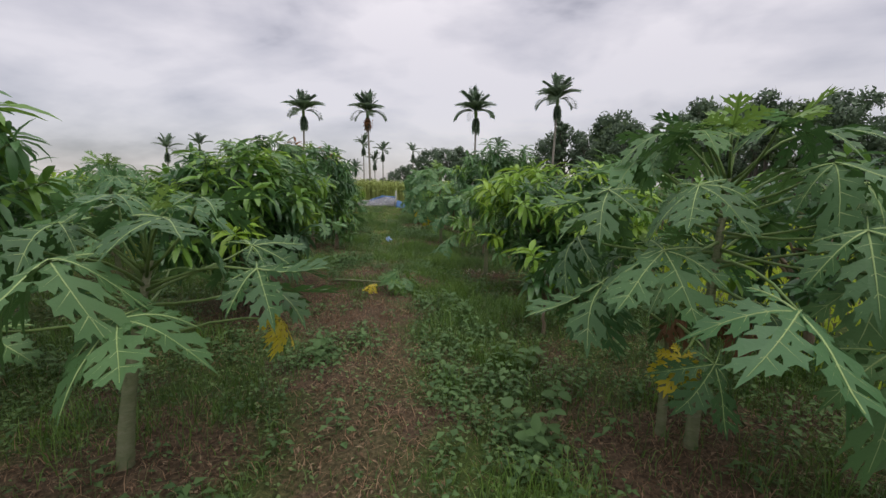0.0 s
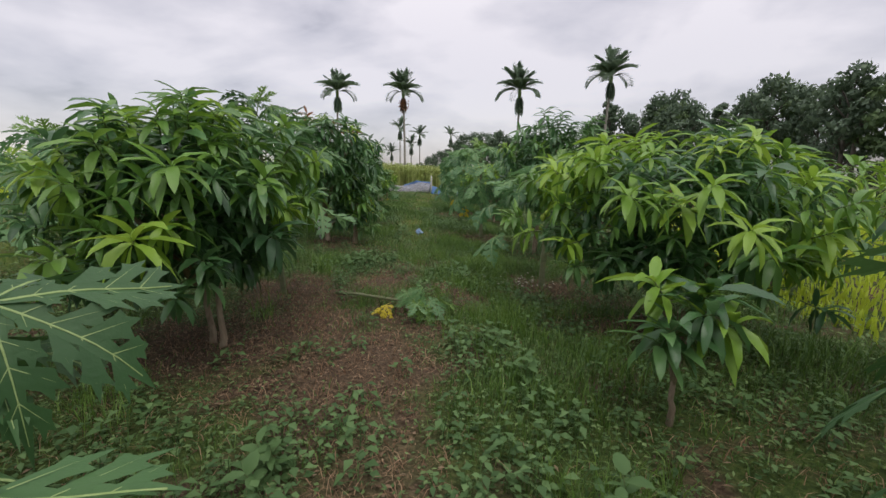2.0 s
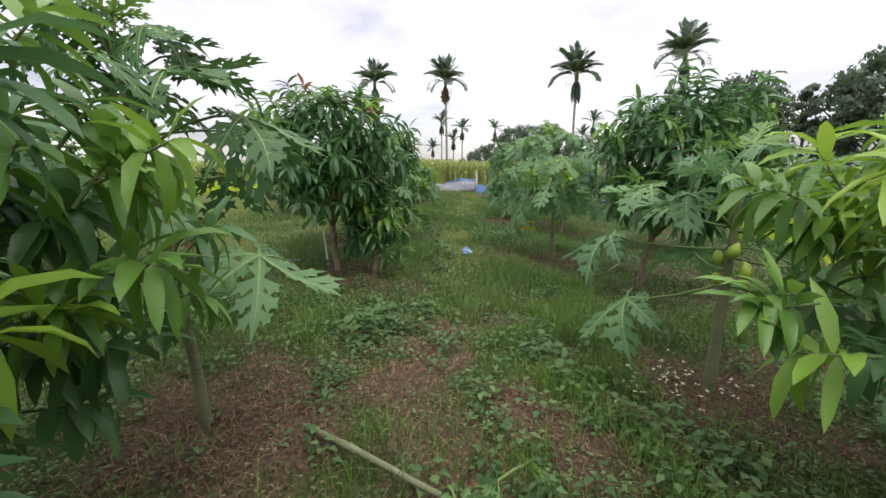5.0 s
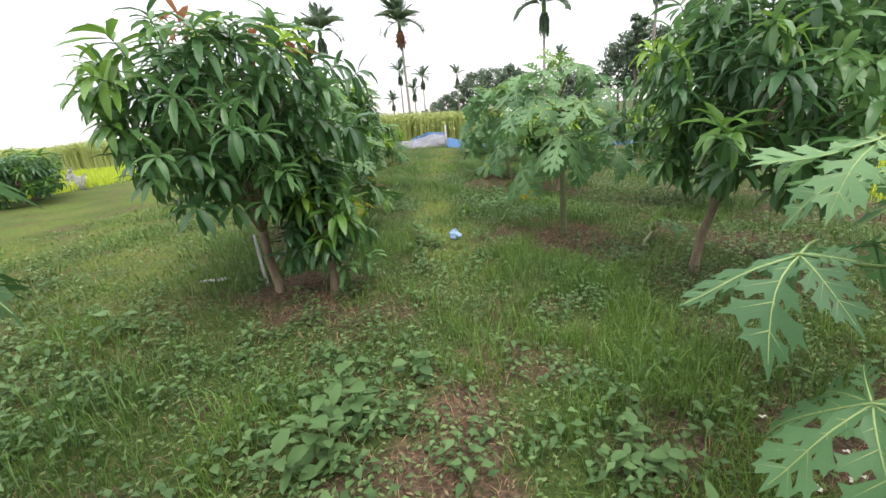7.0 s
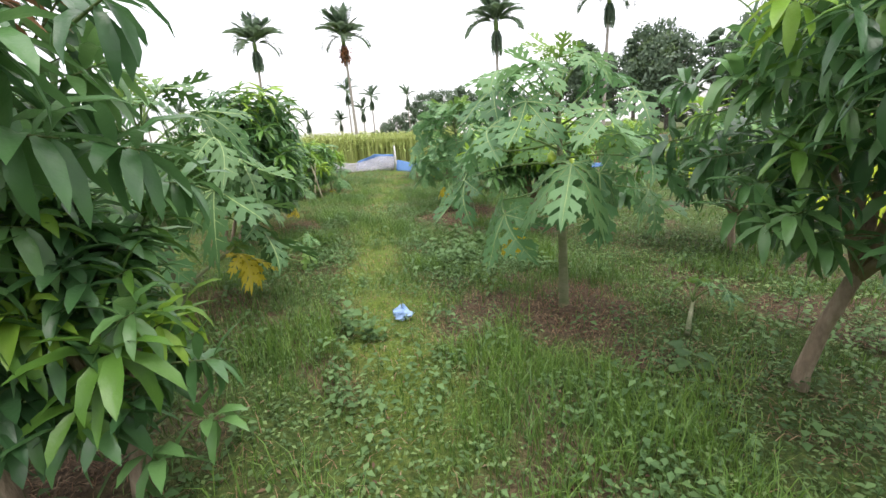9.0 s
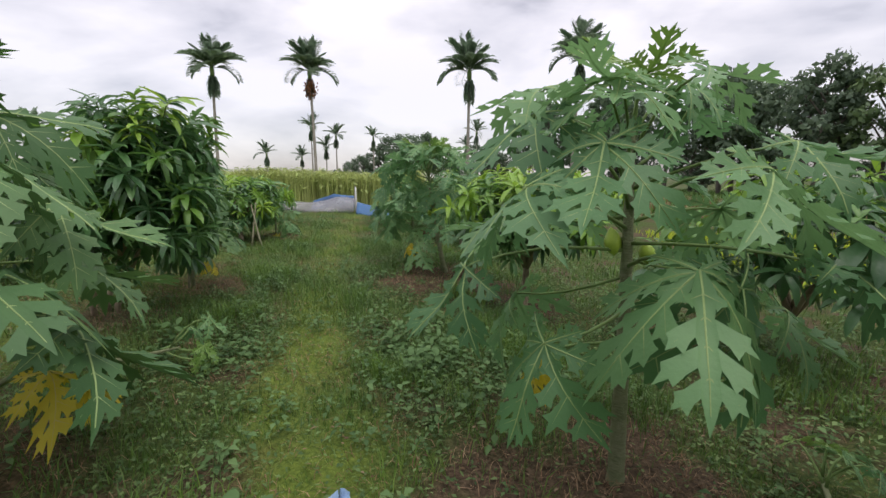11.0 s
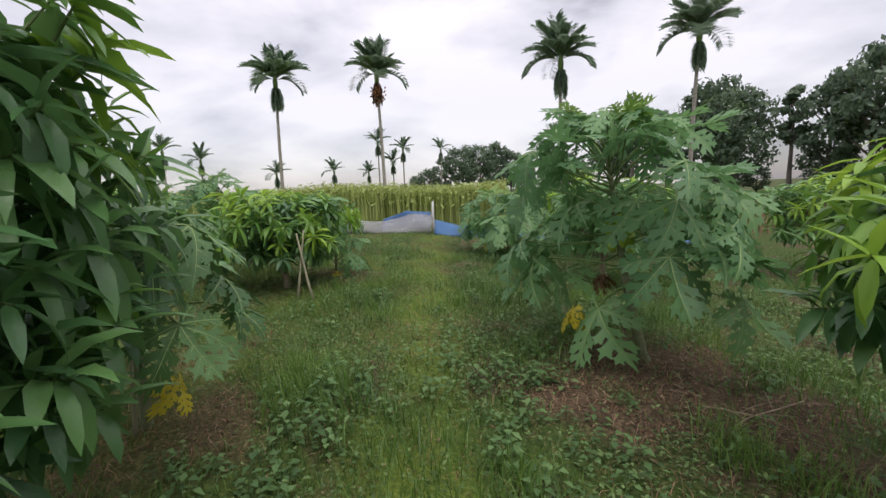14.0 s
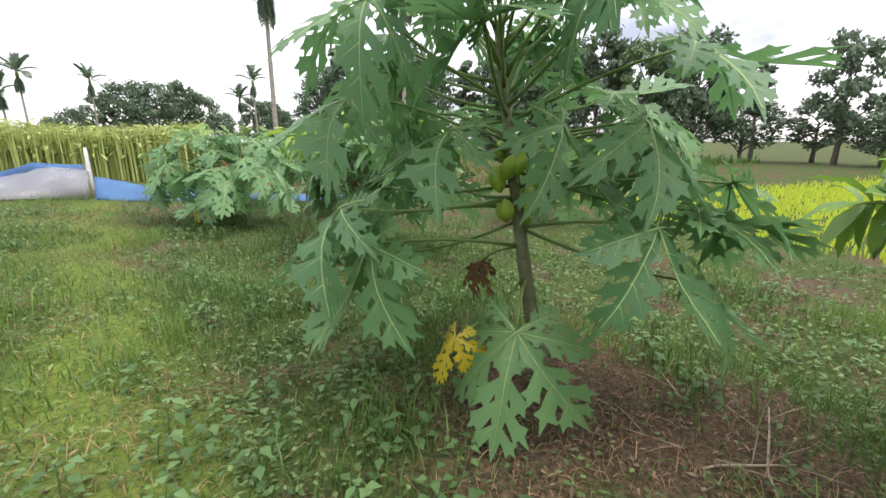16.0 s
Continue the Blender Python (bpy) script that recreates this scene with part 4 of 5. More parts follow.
# ---- fields ----
def blades(rng, xy, z, height, width, bend):
    """Upright tapered blades as pairs of a quad and a tip quad: arrays of vertices and faces."""
    n = len(xy)
    a = rng.uniform(0, 2 * np.pi, n)
    w = np.stack([np.cos(a), np.sin(a), np.zeros(n)], -1) * (width / 2)[:, None]
    b = rng.uniform(0, 2 * np.pi, n)
    out = np.stack([np.cos(b), np.sin(b), np.zeros(n)], -1) * (bend * height)[:, None]
    foot = np.column_stack([xy, z - 0.01])
    mid = foot + out * 0.3 + np.array((0, 0, 1)) * (height * 0.6)[:, None]
    tip = foot + out + np.array((0, 0, 1)) * (height * (1 - 0.35 * bend))[:, None]
    verts = np.stack([foot - w, foot + w, mid + w * 0.8, mid - w * 0.8, tip + w * 0.1, tip - w * 0.1], 1).reshape(-1, 3)
    i = np.arange(n)[:, None] * 6
    return verts, np.concatenate([i + np.array((0, 1, 2, 3)), i + np.array((3, 2, 4, 5))])


def scatter_leaves(rng, xy, z, length, width, rise):
    """Small pointed leaves, folded at the middle, lying at all angles."""
    n = len(xy)
    a = rng.uniform(0, 2 * np.pi, n)
    d = np.stack([np.cos(a) * np.cos(rise), np.sin(a) * np.cos(rise), np.sin(rise)], -1)
    s = np.stack([-np.sin(a), np.cos(a), rng.uniform(-0.35, 0.35, n)], -1)
    p = np.column_stack([xy, z])
    tip = p + d * length[:, None] - np.array((0, 0, 1)) * (0.18 * length)[:, None]
    mid = p + d * (0.5 * length)[:, None]
    verts = np.stack([p, mid - s * width[:, None] / 2, tip, mid + s * width[:, None] / 2], 1).reshape(-1, 3)
    return verts, np.arange(n * 4).reshape(-1, 4)


def stuff(name, verts, faces, material, label, category):
    return tagged(new(name, big_mesh(name, verts, faces, material)), label, category, kind="stuff")


def sown(rng, n, x0, x1, y0, y1, keep):
    xy = np.column_stack([rng.uniform(x0, x1, n), rng.uniform(y0, y1, n)])
    return xy[rng.random(n) < np.clip(keep(xy[:, 0], xy[:, 1]), 0, 1)]


g = np.random.default_rng(11)
n = 26000
xy = np.column_stack([g.uniform(-62, 0.3, n), 34.2 + g.exponential(1.6, n) + 0.35 * np.sin(np.arange(n) * 0.01)])
xy = np.concatenate([xy, np.column_stack([g.uniform(-62, 0.3, 9000), g.uniform(36, 52, 9000)])])
h = g.uniform(1.6, 2.02, len(xy)) + 0.12 * np.sin(xy[:, 0] * 0.6)
stuff("jute_stalks", *blades(g, xy, np.zeros(len(xy)), h, np.full(len(xy), 0.045), g.uniform(0, 0.07, len(xy))), JUTE, "tall yellow green jute stalks in a dense field", "crop")
top = np.repeat(xy, 2, 0) + g.normal(0, 0.06, (len(xy) * 2, 2))
stuff("jute_leaves", *scatter_leaves(g, top, np.repeat(h, 2) * g.uniform(0.4, 1.0, len(top)) ** 0.7, g.uniform(0.16, 0.34, len(top)), g.uniform(0.05, 0.1, len(top)), g.uniform(-0.7, 0.7, len(top))), JUTE_TOP, "narrow green leaves at the tops of jute stalks", "crop")

rice_side = lambda x, y: smooth(5.9, 6.5, x - 0.10 * (y - 12)) * smooth(27, 25, y + 0.15 * x) * smooth(24, 22.5, x)
xy = sown(g, 46000, 5.5, 24, 3, 27, rice_side)
stuff("rice_plants", *blades(g, xy, land(xy[:, 0], xy[:, 1]), g.uniform(0.15, 0.20, len(xy)), np.full(len(xy), 0.034), g.uniform(0.1, 0.5, len(xy))), RICE, "bright yellow green rice in the lower field", "crop")
xy = sown(g, 18000, -34, -14.2, 14, 33, lambda x, y: np.ones(len(x)))
stuff("rice_plants", *blades(g, xy, land(xy[:, 0], xy[:, 1]), g.uniform(0.22, 0.4, len(xy)), np.full(len(xy), 0.055), g.uniform(0.1, 0.5, len(xy))), RICE, "bright yellow green rice across from the orchard", "crop")


# ---- ground cover ----
def patch(x, y, seed, scale=1.0):
    q = np.sin(1.9 * scale * x + 1.3 * np.sin(1.4 * scale * y + seed)) * np.cos(1.6 * scale * y + 1.1 * np.sin(1.2 * scale * x + 2 * seed))
    return 0.5 + 0.5 * q


def near_path(x, y):
    return 0.14 + 0.86 * smooth(6.2, 1.6, np.abs(x - track_x(y)))


X0, X1, Y0, Y1 = -7.0, 6.5, 1.0, 30.0
free = lambda x, y: 1 - 0.78 * bareness(x, y)
far_thin = lambda y: 0.30 + 0.70 * smooth(27, 17, y)
xy = sown(g, 470000, X0, X1, Y0, Y1, lambda x, y: free(x, y) * (0.24 + 0.76 * smooth(0.3, 0.65, patch(x, y, 1))) * near_path(x, y) * (1 - 0.55 * lawnness(x, y)) * far_thin(y))
stuff("grass", *blades(g, xy, land(xy[:, 0], xy[:, 1]), g.uniform(0.05, 0.17, len(xy)) * (0.55 + 0.55 * patch(xy[:, 0], xy[:, 1], 1) + 0.8 * smooth(0.72, 0.95, patch(xy[:, 0], xy[:, 1], 1))), g.uniform(0.004, 0.008, len(xy)) * (2.2 - 1.2 * near_path(xy[:, 0], xy[:, 1])), g.uniform(0.15, 0.9, len(xy))), GRASS, "green grass growing in patches between the plants", "grass")
xy = sown(g, 190000, X0, X1, 9, Y1, lambda x, y: lawnness(x, y) * near_path(x, y) * far_thin(y))
stuff("trodden_grass", *blades(g, xy, land(xy[:, 0], xy[:, 1]), g.uniform(0.02, 0.06, len(xy)), g.uniform(0.003, 0.007, len(xy)), g.uniform(0.4, 1.2, len(xy))), LAWN, "short yellowish trodden grass along the path", "grass")
xy = sown(g, 330000, X0, X1, Y0, Y1, lambda x, y: (0.08 + 0.22 * smooth(0.5, 0.25, patch(x, y, 1)) + 0.7 * bareness(x, y)) * near_path(x, y))
stuff("dry_grass", *blades(g, xy, land(xy[:, 0], xy[:, 1]) + 0.02 * bareness(xy[:, 0], xy[:, 1]), g.uniform(0.04, 0.12, len(xy)), g.uniform(0.003, 0.006, len(xy)), g.uniform(0.7, 1.8, len(xy))), GRASS_DRY, "dry straw lying on the bare soil", "dry grass")
xy = sown(g, 320000, X0, X1, Y0, Y1, lambda x, y: free(x, y) * (0.45 + 0.55 * smooth(0.35, 0.65, patch(x, y, 4, 1.3))) * near_path(x, y) * (1 - 0.5 * lawnness(x, y)) * far_thin(y))
stuff("creeping_weeds", *scatter_leaves(g, xy, land(xy[:, 0], xy[:, 1]) + g.uniform(0.01, 0.085, len(xy)), g.uniform(0.018, 0.050, len(xy)) * (2.0 - near_path(xy[:, 0], xy[:, 1])), g.uniform(0.011, 0.026, len(xy)) * (2.0 - near_path(xy[:, 0], xy[:, 1])), g.uniform(-0.2, 0.7, len(xy))), CREEPER, "low creeping weeds with small green leaves", "weeds")
xy = sown(g, 150000, X0, X1, Y0, Y1, lambda x, y: (0.14 + 0.86 * bareness(x, y)) * near_path(x, y))
stuff("leaf_litter", *scatter_leaves(g, xy, land(xy[:, 0], xy[:, 1]) + 0.035 * bareness(xy[:, 0], xy[:, 1]) + g.uniform(0.0, 0.02, len(xy)), g.uniform(0.015, 0.06, len(xy)), g.uniform(0.007, 0.02, len(xy)), g.uniform(-0.1, 0.4, len(xy))), LITTER, "brown fallen leaves and scraps on the soil", "leaf litter")


def weed_mesh(seed, broad):
    """A small weed: leaves in threes on short stalks up one stem."""
    rng = random.Random(seed)
    b = Builder()
    tall = 0.16 if not broad else 0.2
    b.tube([(0, 0, -0.01), (0.01, 0, tall * 0.5), (0.02, 0.01, tall)], [0.003, 0.0025, 0.002], 4, 1, False)
    for k in range(9 if not broad else 7):
        f = (k + 1) / 9
        a = k * 2.2 + rng.uniform(-0.3, 0.3)
        stalk = rng.uniform(0.03, 0.07) * (1.6 - f)
        c, s = math.cos(a), math.sin(a)
        base = np.array((stalk * c + 0.02 * f, stalk * s, tall * f + 0.01))
        b.tube([(0.02 * f, 0, tall * f * 0.9), base], [0.0018, 0.0014], 3, 1, False)
        long, wide = (rng.uniform(0.05, 0.08), rng.uniform(0.018, 0.026)) if not broad else (rng.uniform(0.08, 0.13), rng.uniform(0.036, 0.055))
        v, fc = mango_leaf(long, wide, rng.uniform(0.3, 0.9), a, rng.uniform(0.0, 0.5), 0.2, 0.0, not broad)
        b.add(np.array(v) + base, fc, 0)
    return b


WEEDS = [weed_mesh(100 + k, k % 2 == 1) for k in range(6)]


WEED_PATCHES = [(0.95, 15.3, 0.95), (-0.95, 15.5, 0.7), (2.1, 8.6, 0.85), (0.3, 9.7, 0.6), (2.9, 4.6, 0.6), (2.2, 6.6, 0.5), (-1.4, 17.6, 0.6), (1.3, 5.2, 0.5), (-2.4, 9.4, 1.0), (-0.2, 18.2, 0.5)]


def weed_patches(x, y):
    q = np.zeros(np.shape(x))
    for px, py, r in WEED_PATCHES:
        q = np.maximum(q, smooth(r * 1.3, r * 0.5, np.hypot(x - px, y - py) + 0.2 * wave(3 * x, 3 * y)))
    return q


def weed_field(name, n, keep, label, size, kinds, seed):
    rng = np.random.default_rng(seed)
    xy = sown(rng, n, X0, X1, Y0, 27, keep)
    b_v, b_f, n_v = [], [], 0
    for x, y in xy:
        k = kinds[rng.integers(len(kinds))]
        v = np.concatenate(WEEDS[k].v)
        f = np.array([q for q, m in zip(WEEDS[k].f, WEEDS[k].m) if len(q) == 4])
        b_v.append(turn_mesh(v, rng.uniform(0, 6.3), size * rng.uniform(0.6, 1.3), np.array((x, y, float(land(x, y))))))
        b_f.append(f + n_v)
        n_v += len(v)
    stuff(name, np.concatenate(b_v), np.concatenate(b_f), WEED, label, "weeds")


weed_field("broadleaf_weeds", 18000, lambda x, y: (0.16 + 0.45 * smooth(0.5, 0.95, patch(x, y, 7, 1.2)) + 0.8 * weed_patches(x, y)) * free(x, y) * near_path(x, y) * (1 - 0.75 * lawnness(x, y)), "leafy weeds in clumps beside the track", 0.85, (0, 2, 4), 21)
weed_field("creeper_vines", 520, lambda x, y: np.maximum(smooth(0.5, 0.2, np.hypot(x - 0.35, y - 6.0)), np.maximum(smooth(0.7, 0.2, np.hypot(x - 0.15, (y - 9.6) * 0.5)), 0.04)) * near_path(x, y), "broad-leaved creeper spreading over the soil", 0.85, (1, 3, 5), 22)


WEED_LEAVES = [Builder().add(*mango_leaf(0.09, w, 0.7, 0.0, 0.25, 0.2)).mesh("leaf", (WEED,)) for w in (0.018, 0.024, 0.030)]
WEED_STEM = Builder().tube([(0, 0, -0.01), (0.01, 0, 0.09), (0.025, 0.01, 0.2)], [0.0035, 0.003, 0.002], 5).mesh("stem", (TWIG_GREEN,))


def weed_plant(x, y, size, kind, label):
    rng = random.Random(int(x * 100 + y * 10))
    w = thing("weed", ground_at(x, y), label, "weed", "weeds standing apart")
    for j in range(3):
        lean = Euler((rng.uniform(-0.4, 0.4), rng.uniform(-0.4, 0.4), j * 2.1)).to_matrix().to_4x4()
        m = Matrix.Translation((0.05 * size * math.cos(j * 2.1), 0.05 * size * math.sin(j * 2.1), 0)) @ lean @ Matrix.Diagonal((size, size, size, 1))
        part("stem", WEED_STEM, w, m)
        for k in range(9):
            f = (k + 1) / 9
            part("leaf", WEED_LEAVES[(kind + k) % 3], w, m @ Matrix.LocRotScale((0.02 * f, 0.005, 0.2 * f), Euler((0, -0.4 * f + rng.uniform(-0.2, 0.2), k * 2.3)), (rng.uniform(0.8, 1.2),) * 3))


for x, y, s, k in ((3.02, 3.95, 1.5, 0), (3.25, 4.5, 1.4, 2), (3.0, 5.05, 1.5, 0), (1.3, 5.1, 1.3, 1), (2.55, 6.3, 1.5, 2), (2.25, 6.75, 1.4, 0), (1.9, 9.2, 1.3, 4), (2.3, 8.7, 1.4, 1), (1.7, 9.6, 1.2, 0), (0.15, 9.4, 1.7, 1), (0.2, 9.8, 1.6, 3), (-0.15, 13.15, 1.4, 0), (0.1, 13.05, 1.2, 4),
                   (0.6, 14.9, 1.3, 0), (0.75, 15.1, 1.3, 1), (0.8, 15.3, 1.4, 2), (0.45, 15.5, 1.3, 4), (1.0, 15.7, 1.4, 0), (0.2, 16.0, 1.2, 2), (-1.1, 15.6, 1.3, 0), (-1.25, 16.1, 1.2, 2), (-1.6, 15.3, 1.3, 4), (0.7, 16.3, 1.4, 0)):
    weed_plant(x, y, s * 0.8, k, "leafy green weed growing beside the trodden path")


# ---- cut stems, sticks, stakes and the net fence ----
def cut_papaya(x, y, heading, long, label, leaves, seed, yellow, lift=0.05, climb=0.1, big=0.5, swing=-0.6, stalk=0.14):
    """A cut papaya top that lies on the soil with its wilting leaves."""
    rng = random.Random(seed)
    p = thing("fallen_papaya_stem", ground_at(x, y), label, "cut branch")
    d = Vector((math.cos(heading), math.sin(heading), 0))
    at = lambda f: d * (long * f) + Vector((0, 0, lift + climb * f))
    part("stem", Builder().tube([at(0), at(0.3) + Vector((0, 0, 0.015)), at(0.7), at(1)], [0.021, 0.019, 0.016, 0.010], 8).mesh("stem", (PAPAYA_BARK,)), p)
    for k in range(leaves):
        papaya_leaf(p, at(0.82 + 0.18 * k / leaves), heading + rng.uniform(-1.2, 1.2), rng.uniform(-4, 40), rng.uniform(0.16, 0.42), rng.uniform(0.30, 0.46), rng.uniform(25, 80), "young" if k % 2 else "green", rng)
    for k in range(yellow):
        papaya_leaf(p, at(0.95), heading + swing - k, 8, stalk, big, 20, "yellow", rng)


cut_papaya(0.4, 8.1, radians(-24), 1.2, "fallen papaya stem with limp pale leaves on the soil", 8, 3, 1, swing=-2.05, stalk=0.3, big=0.36)
cut_papaya(-1.92, 13.12, radians(50), 0.85, "cut papaya stem with one hanging yellow leaf", 2, 5, 1, 0.04, 0.45, 0.75)
cut_papaya(-2.0, 14.6, radians(20), 0.8, "cut papaya branch lying in the weeds", 4, 6, 0, 0.04)
cut_papaya(2.6, 13.2, radians(60), 0.6, "wilting cut papaya top on the ground", 4, 8, 0, 0.04)


def stick(x, y, heading, long, thick, material, name, label, category, rise=0.0, lift=0.02, twigs=0):
    s = thing(name, ground_at(x, y), label, category)
    d = Vector((math.cos(heading) * math.cos(rise), math.sin(heading) * math.cos(rise), math.sin(rise)))
    side = Vector((-d.y, d.x, 0))
    pts = [Vector((0, 0, lift)) + d * (long * f) + side * (0.04 * long * math.sin(f * 5)) for f in (0, 0.3, 0.65, 1)]
    part("shaft", Builder().tube(pts, [thick, thick * 0.95, thick * 0.85, thick * 0.6], 6).mesh("shaft", (material,)), s)
    for k in range(twigs):
        a = pts[1].lerp(pts[3], (k + 0.3) / twigs)
        b = a + d * 0.15 + side * (0.16 if k % 2 else -0.16) + Vector((0, 0, 0.03))
        part("twig", Builder().tube([a, a.lerp(b, 0.5) + Vector((0, 0, 0.01)), b], [thick * 0.5, thick * 0.4, thick * 0.25], 5).mesh("twig", (material,)), s)


stick(1.79, 18.15, -2.48, 0.63, 0.010, STICK, "dry_branch", "dry bare branch lying on the soil", "branch", twigs=2)
stick(1.86, 17.66, 2.97, 0.52, 0.009, STICK, "dry_branch", "pale forked dry branch on the straw", "branch", twigs=4)
stick(0.5, 18.05, radians(100), 0.3, 0.005, STICK, "dry_twig", "short dry twig on bare soil", "branch")
stick(0.62, 3.25, radians(-50), 0.35, 0.007, STICK, "dry_twig", "pale dry twig beside the papaya stem", "branch")
stick(1.45, 6.5, radians(60), 0.3, 0.008, STICK, "dry_twig", "pale dry twig on the trodden soil", "branch")
stick(4.2, 3.5, radians(-20), 0.8, 0.005, STICK, "dry_twig", "thin dry twig below the papaya", "branch")
stick(-1.35, 11.55, radians(140), 0.62, 0.017, POST_PAINT, "support_stake", "whitish stake leaning at the mango trunk", "stake", radians(72), -0.05)
for sx, sy, sh, sl in ((1.15, 17.75, 0.5, 0.7), (1.35, 17.9, 2.2, 0.55), (1.05, 18.05, -0.5, 0.45), (1.5, 18.2, 1.1, 0.5)):
    stick(sx, sy, sh, sl, 0.006, STICK, "dry_twig", "thin dry twig lying on the bare soil", "twig", 0.06, 0.02, 3)
stick(-1.9, 11.7, radians(200), 0.3, 0.02, POST_PAINT, "fallen_stake", "short pale stake on the grass", "stake")
stick(-2.85, 20.2, radians(60), 0.95, 0.018, BAMBOO, "support_stake", "bamboo stake propping the mango", "stake", radians(80), -0.05)
stick(-2.6, 20.15, radians(150), 0.95, 0.018, BAMBOO, "support_stake", "bamboo stake leaning on its twin", "stake", radians(72), -0.05)
stick(-2.42, 17.15, radians(90), 0.6, 0.014, BAMBOO, "support_stake", "thin pale stake at the papaya's foot", "stake", radians(86), -0.05)
stick(0.05, 25.3, radians(90), 0.7, 0.02, BAMBOO, "support_stake", "short stake in the grass near the nets", "stake", radians(87), -0.05)


def plastic_bag(x, y):
    rng = np.random.default_rng(4)
    b = Builder()
    rows, cols = 8, 12
    verts = []
    for r in range(rows + 1):
        f = r / rows
        for c in range(cols):
            a = c * 2 * math.pi / cols
            w = 0.06 * math.sin(math.pi * (0.12 + 0.85 * f)) * (1 + 0.35 * math.sin(3 * a + 5 * f)) * rng.uniform(0.8, 1.2)
            verts.append((w * math.cos(a) * 1.3, w * math.sin(a), 0.13 * f * (1 + 0.2 * math.sin(2 * a))))
    faces = [(r * cols + c, r * cols + (c + 1) % cols, (r + 1) * cols + (c + 1) % cols, (r + 1) * cols + c) for r in range(rows) for c in range(cols)]
    ob = new("plastic_bag", b.add(verts, faces).mesh("plastic_bag", (BAG,), smooth=False))
    ob.matrix_basis = Matrix.Translation(ground_at(x, y, 0.0))
    tagged(ob, "crumpled light blue plastic bag in the grass", "bag")


plastic_bag(0.28, 13.45)


def net_sheet(name, path, heights, material, label, thick=0.01, wobble=0.12, seed=1):
    """A sagging net along a line on the ground, with folds; heights are its top edge at the line's points."""
    rng = np.random.default_rng(seed)
    path = np.asarray(path, float)
    steps = np.concatenate([[0], np.cumsum(np.linalg.norm(np.diff(path, axis=0), axis=1))])
    n, rows = 60, 7
    s = np.linspace(0, steps[-1], n)
    x, y, h = (np.interp(s, steps, v) for v in (path[:, 0], path[:, 1], heights))
    verts = []
    for i in range(n):
        for r in range(rows):
            f = r / (rows - 1)
            belly = wobble * math.sin(math.pi * f) * (0.6 + 0.6 * math.sin(s[i] * 2.3 + seed))
            verts.append((x[i] + 0.03 * math.sin(9 * s[i] + 4 * f), y[i] - 0.9 * (1 - f) * wobble * 3 - belly + rng.normal(0, 0.008), float(land(x[i], y[i])) + h[i] * f * (1 - 0.22 * abs(math.sin(1.5 * s[i] + seed))) + 0.01))
    faces = [(i * rows + r, (i + 1) * rows + r, (i + 1) * rows + r + 1, i * rows + r + 1) for i in range(n - 1) for r in range(rows - 1)]
    ob = new(name, Builder().add(verts, faces).mesh(name, (material,)))
    mod = ob.modifiers.new("thickness", "SOLIDIFY")
    mod.thickness = thick
    tagged(ob, label, "net", "nets of the low fence")


net_sheet("net_fence", [(-2.3, 29.4), (-3.4, 29.5), (-4.8, 29.9), (-7.5, 30.3), (-11, 30.8), (-15, 31.2)], [0.70, 0.52, 0.40, 0.42, 0.38, 0.42], NET_GREY, "grey woven net hung low as a field fence", wobble=0.3, seed=2)
net_sheet("blue_net", [(-2.45, 29.95), (-3.0, 30.05), (-3.7, 30.2), (-4.3, 30.3)], [0.82, 0.72, 0.62, 0.5], NET_BLUE, "blue net slung behind the grey one", wobble=0.1, seed=8)
net_sheet("blue_net", [(-2.2, 29.2), (-1.4, 29.1), (-0.4, 29.0), (0.6, 28.9), (3.5, 28.8), (6.5, 28.3)], [0.46, 0.36, 0.28, 0.16, 0.1, 0.12], NET_BLUE, "blue net heaped along the ground", wobble=0.25, seed=3)
net_sheet("net_fence", [(-13.6, 20.6), (-16, 22.0), (-19, 24.5), (-23, 28)], [0.55, 0.5, 0.5, 0.5], NET_GREY, "grey net around the rice field", wobble=0.08, seed=6)
stick(-2.3, 29.3, radians(100), 1.15, 0.055, POST_PAINT, "fence_post", "white weathered post holding the nets", "post", radians(86), -0.1)
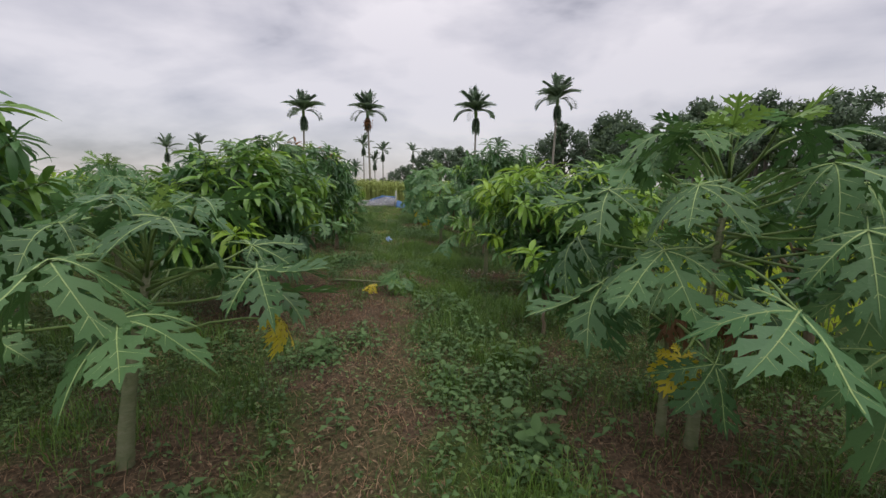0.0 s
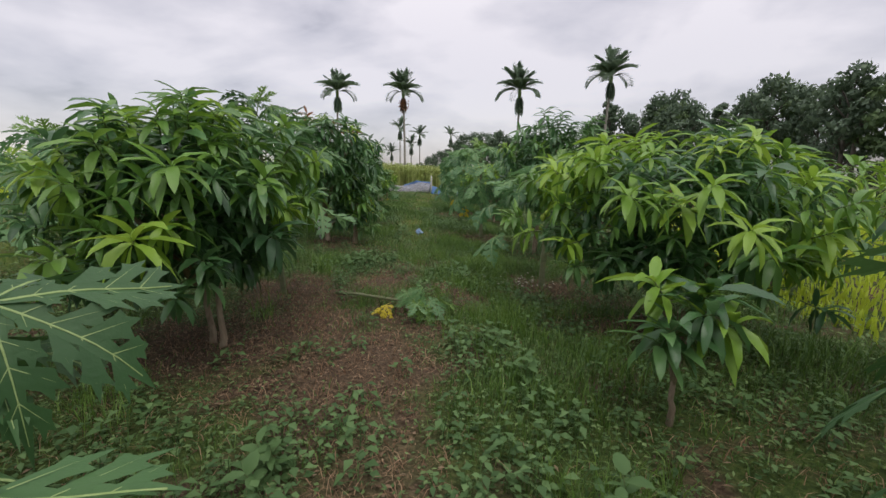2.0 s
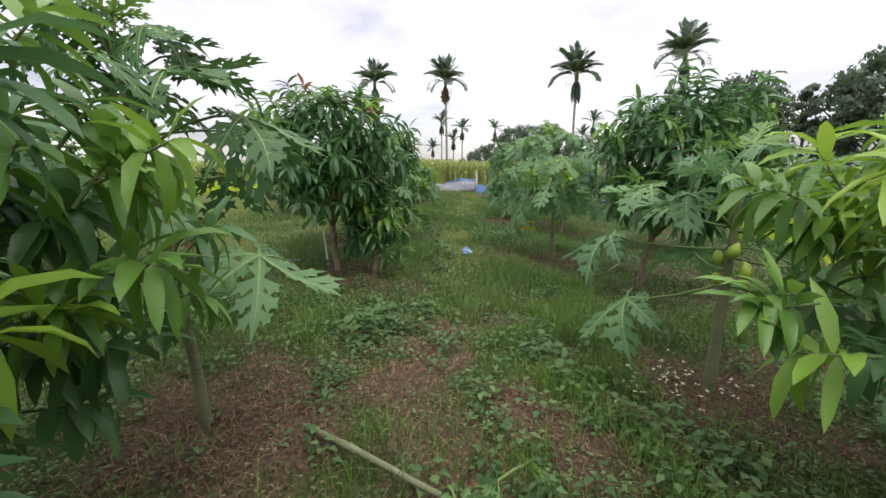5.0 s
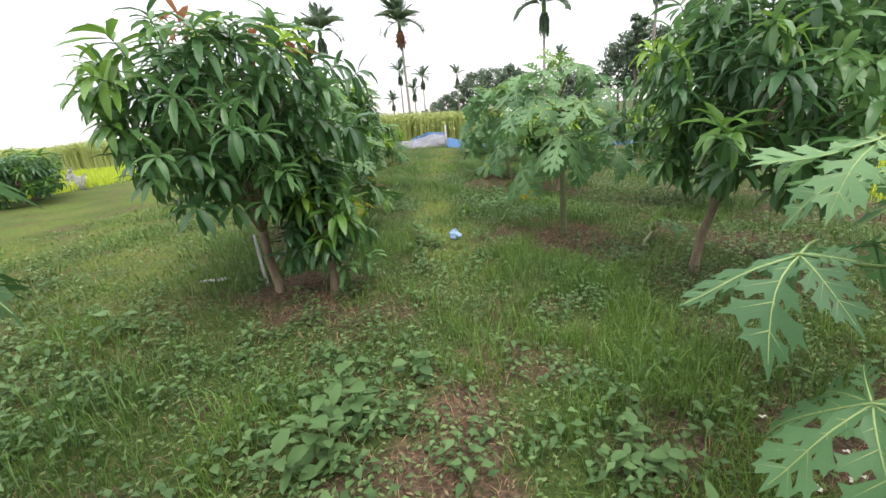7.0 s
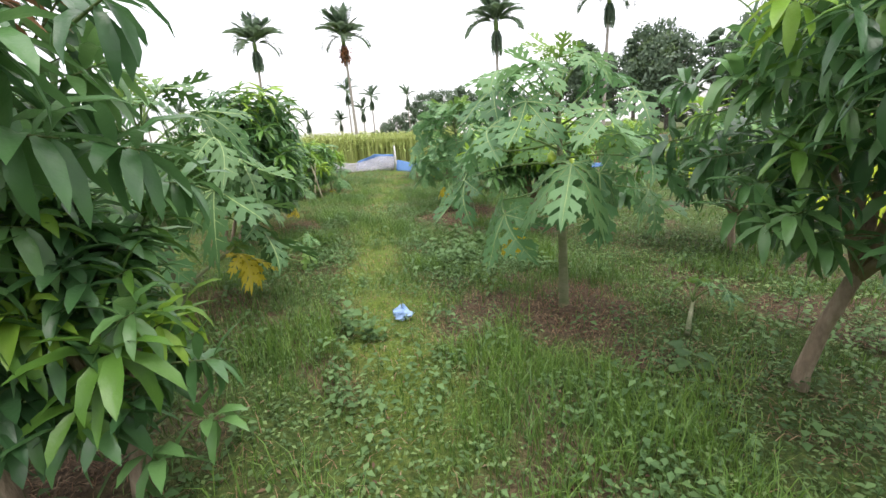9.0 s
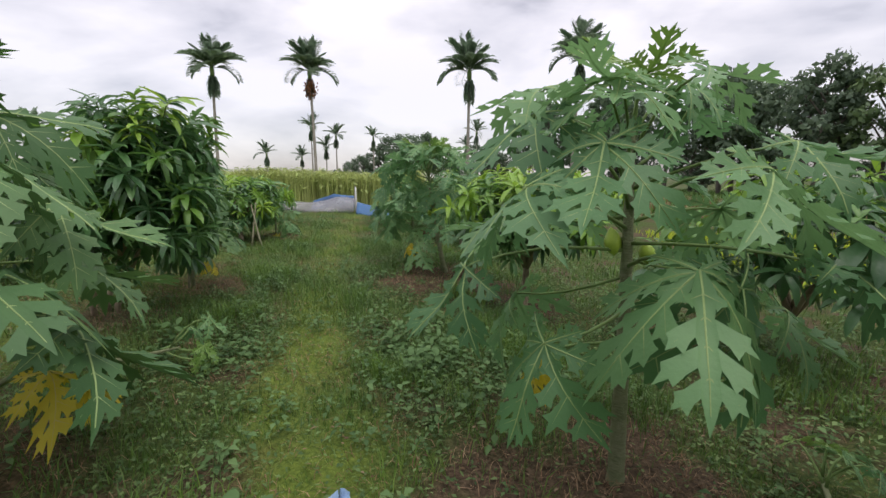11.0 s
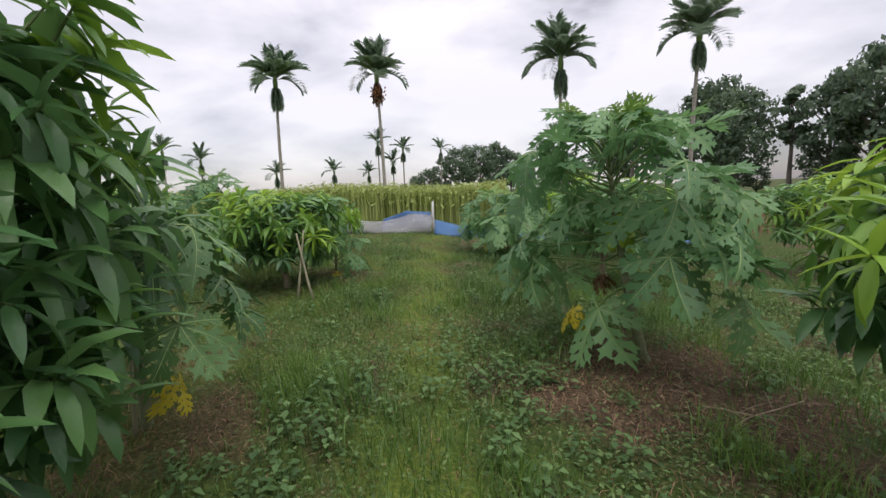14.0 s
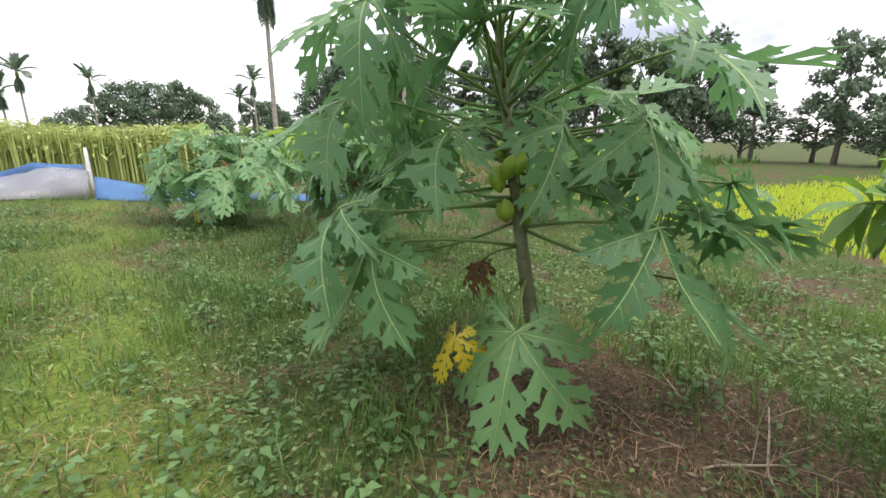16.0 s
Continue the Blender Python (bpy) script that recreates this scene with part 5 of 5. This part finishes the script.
for x, y in ((-7.5, 30.4), (-11, 30.9), (0.6, 29.1), (3.5, 29.0), (-16, 22.1), (-19, 24.6)):
    stick(x, y, radians(80), 0.75, 0.025, BAMBOO, "fence_stake", "bamboo stake holding up the net", "post", radians(85), -0.1)

# dry stubble between the orchard and the woods
xy = sown(g, 12000, 0.4, 20, 29.5, 46, lambda x, y: np.ones(len(x)))
stuff("dry_stubble", *blades(g, xy, land(xy[:, 0], xy[:, 1]), g.uniform(0.15, 0.5, len(xy)), np.full(len(xy), 0.03), g.uniform(0.1, 0.7, len(xy))), GRASS_DRY, "dry straw coloured stubble behind the nets", "dry grass")
xy = sown(g, 11000, 2, 30, 30, 60, lambda x, y: np.ones(len(x)))
stuff("far_grass", *blades(g, xy, land(xy[:, 0], xy[:, 1]), g.uniform(0.2, 0.6, len(xy)), np.full(len(xy), 0.09), g.uniform(0.1, 0.7, len(xy))), GRASS, "rank green grass before the woods", "grass")

# tufts of long fresh grass
def tall_spots(x, y):
    return np.maximum(smooth(0.9, 0.3, np.abs(x - track_x(y) - 0.95)) * smooth(5.5, 7.5, y) * smooth(14.5, 12.5, y), 0.75 * smooth(0.72, 0.92, patch(x, y, 9, 1.1))) * (1 - bareness(x, y)) * (1 - lawnness(x, y)) * smooth(0.35, 0.6, patch(x, y, 3, 2.3)) * near_path(x, y)


xy = sown(g, 360000, -4, 5, 2, 24, tall_spots)
stuff("tall_grass", *blades(g, xy, land(xy[:, 0], xy[:, 1]), g.uniform(0.12, 0.30, len(xy)), g.uniform(0.004, 0.008, len(xy)), g.uniform(0.2, 0.8, len(xy))), GRASS_TALL, "long fresh green grass in tufts", "grass")

# small white flowers in the weeds
f_xy = np.column_stack([g.normal(2.61, 0.28, 60), g.normal(9.45, 0.22, 60)])
stuff("white_flowers", *scatter_leaves(g, np.repeat(f_xy, 4, 0), np.repeat(land(f_xy[:, 0], f_xy[:, 1]) + g.uniform(0.06, 0.14, 60), 4), np.full(240, 0.022), np.full(240, 0.014), g.uniform(0.0, 0.6, 240)), FLOWER, "tiny white flowers among the weeds", "flowers")
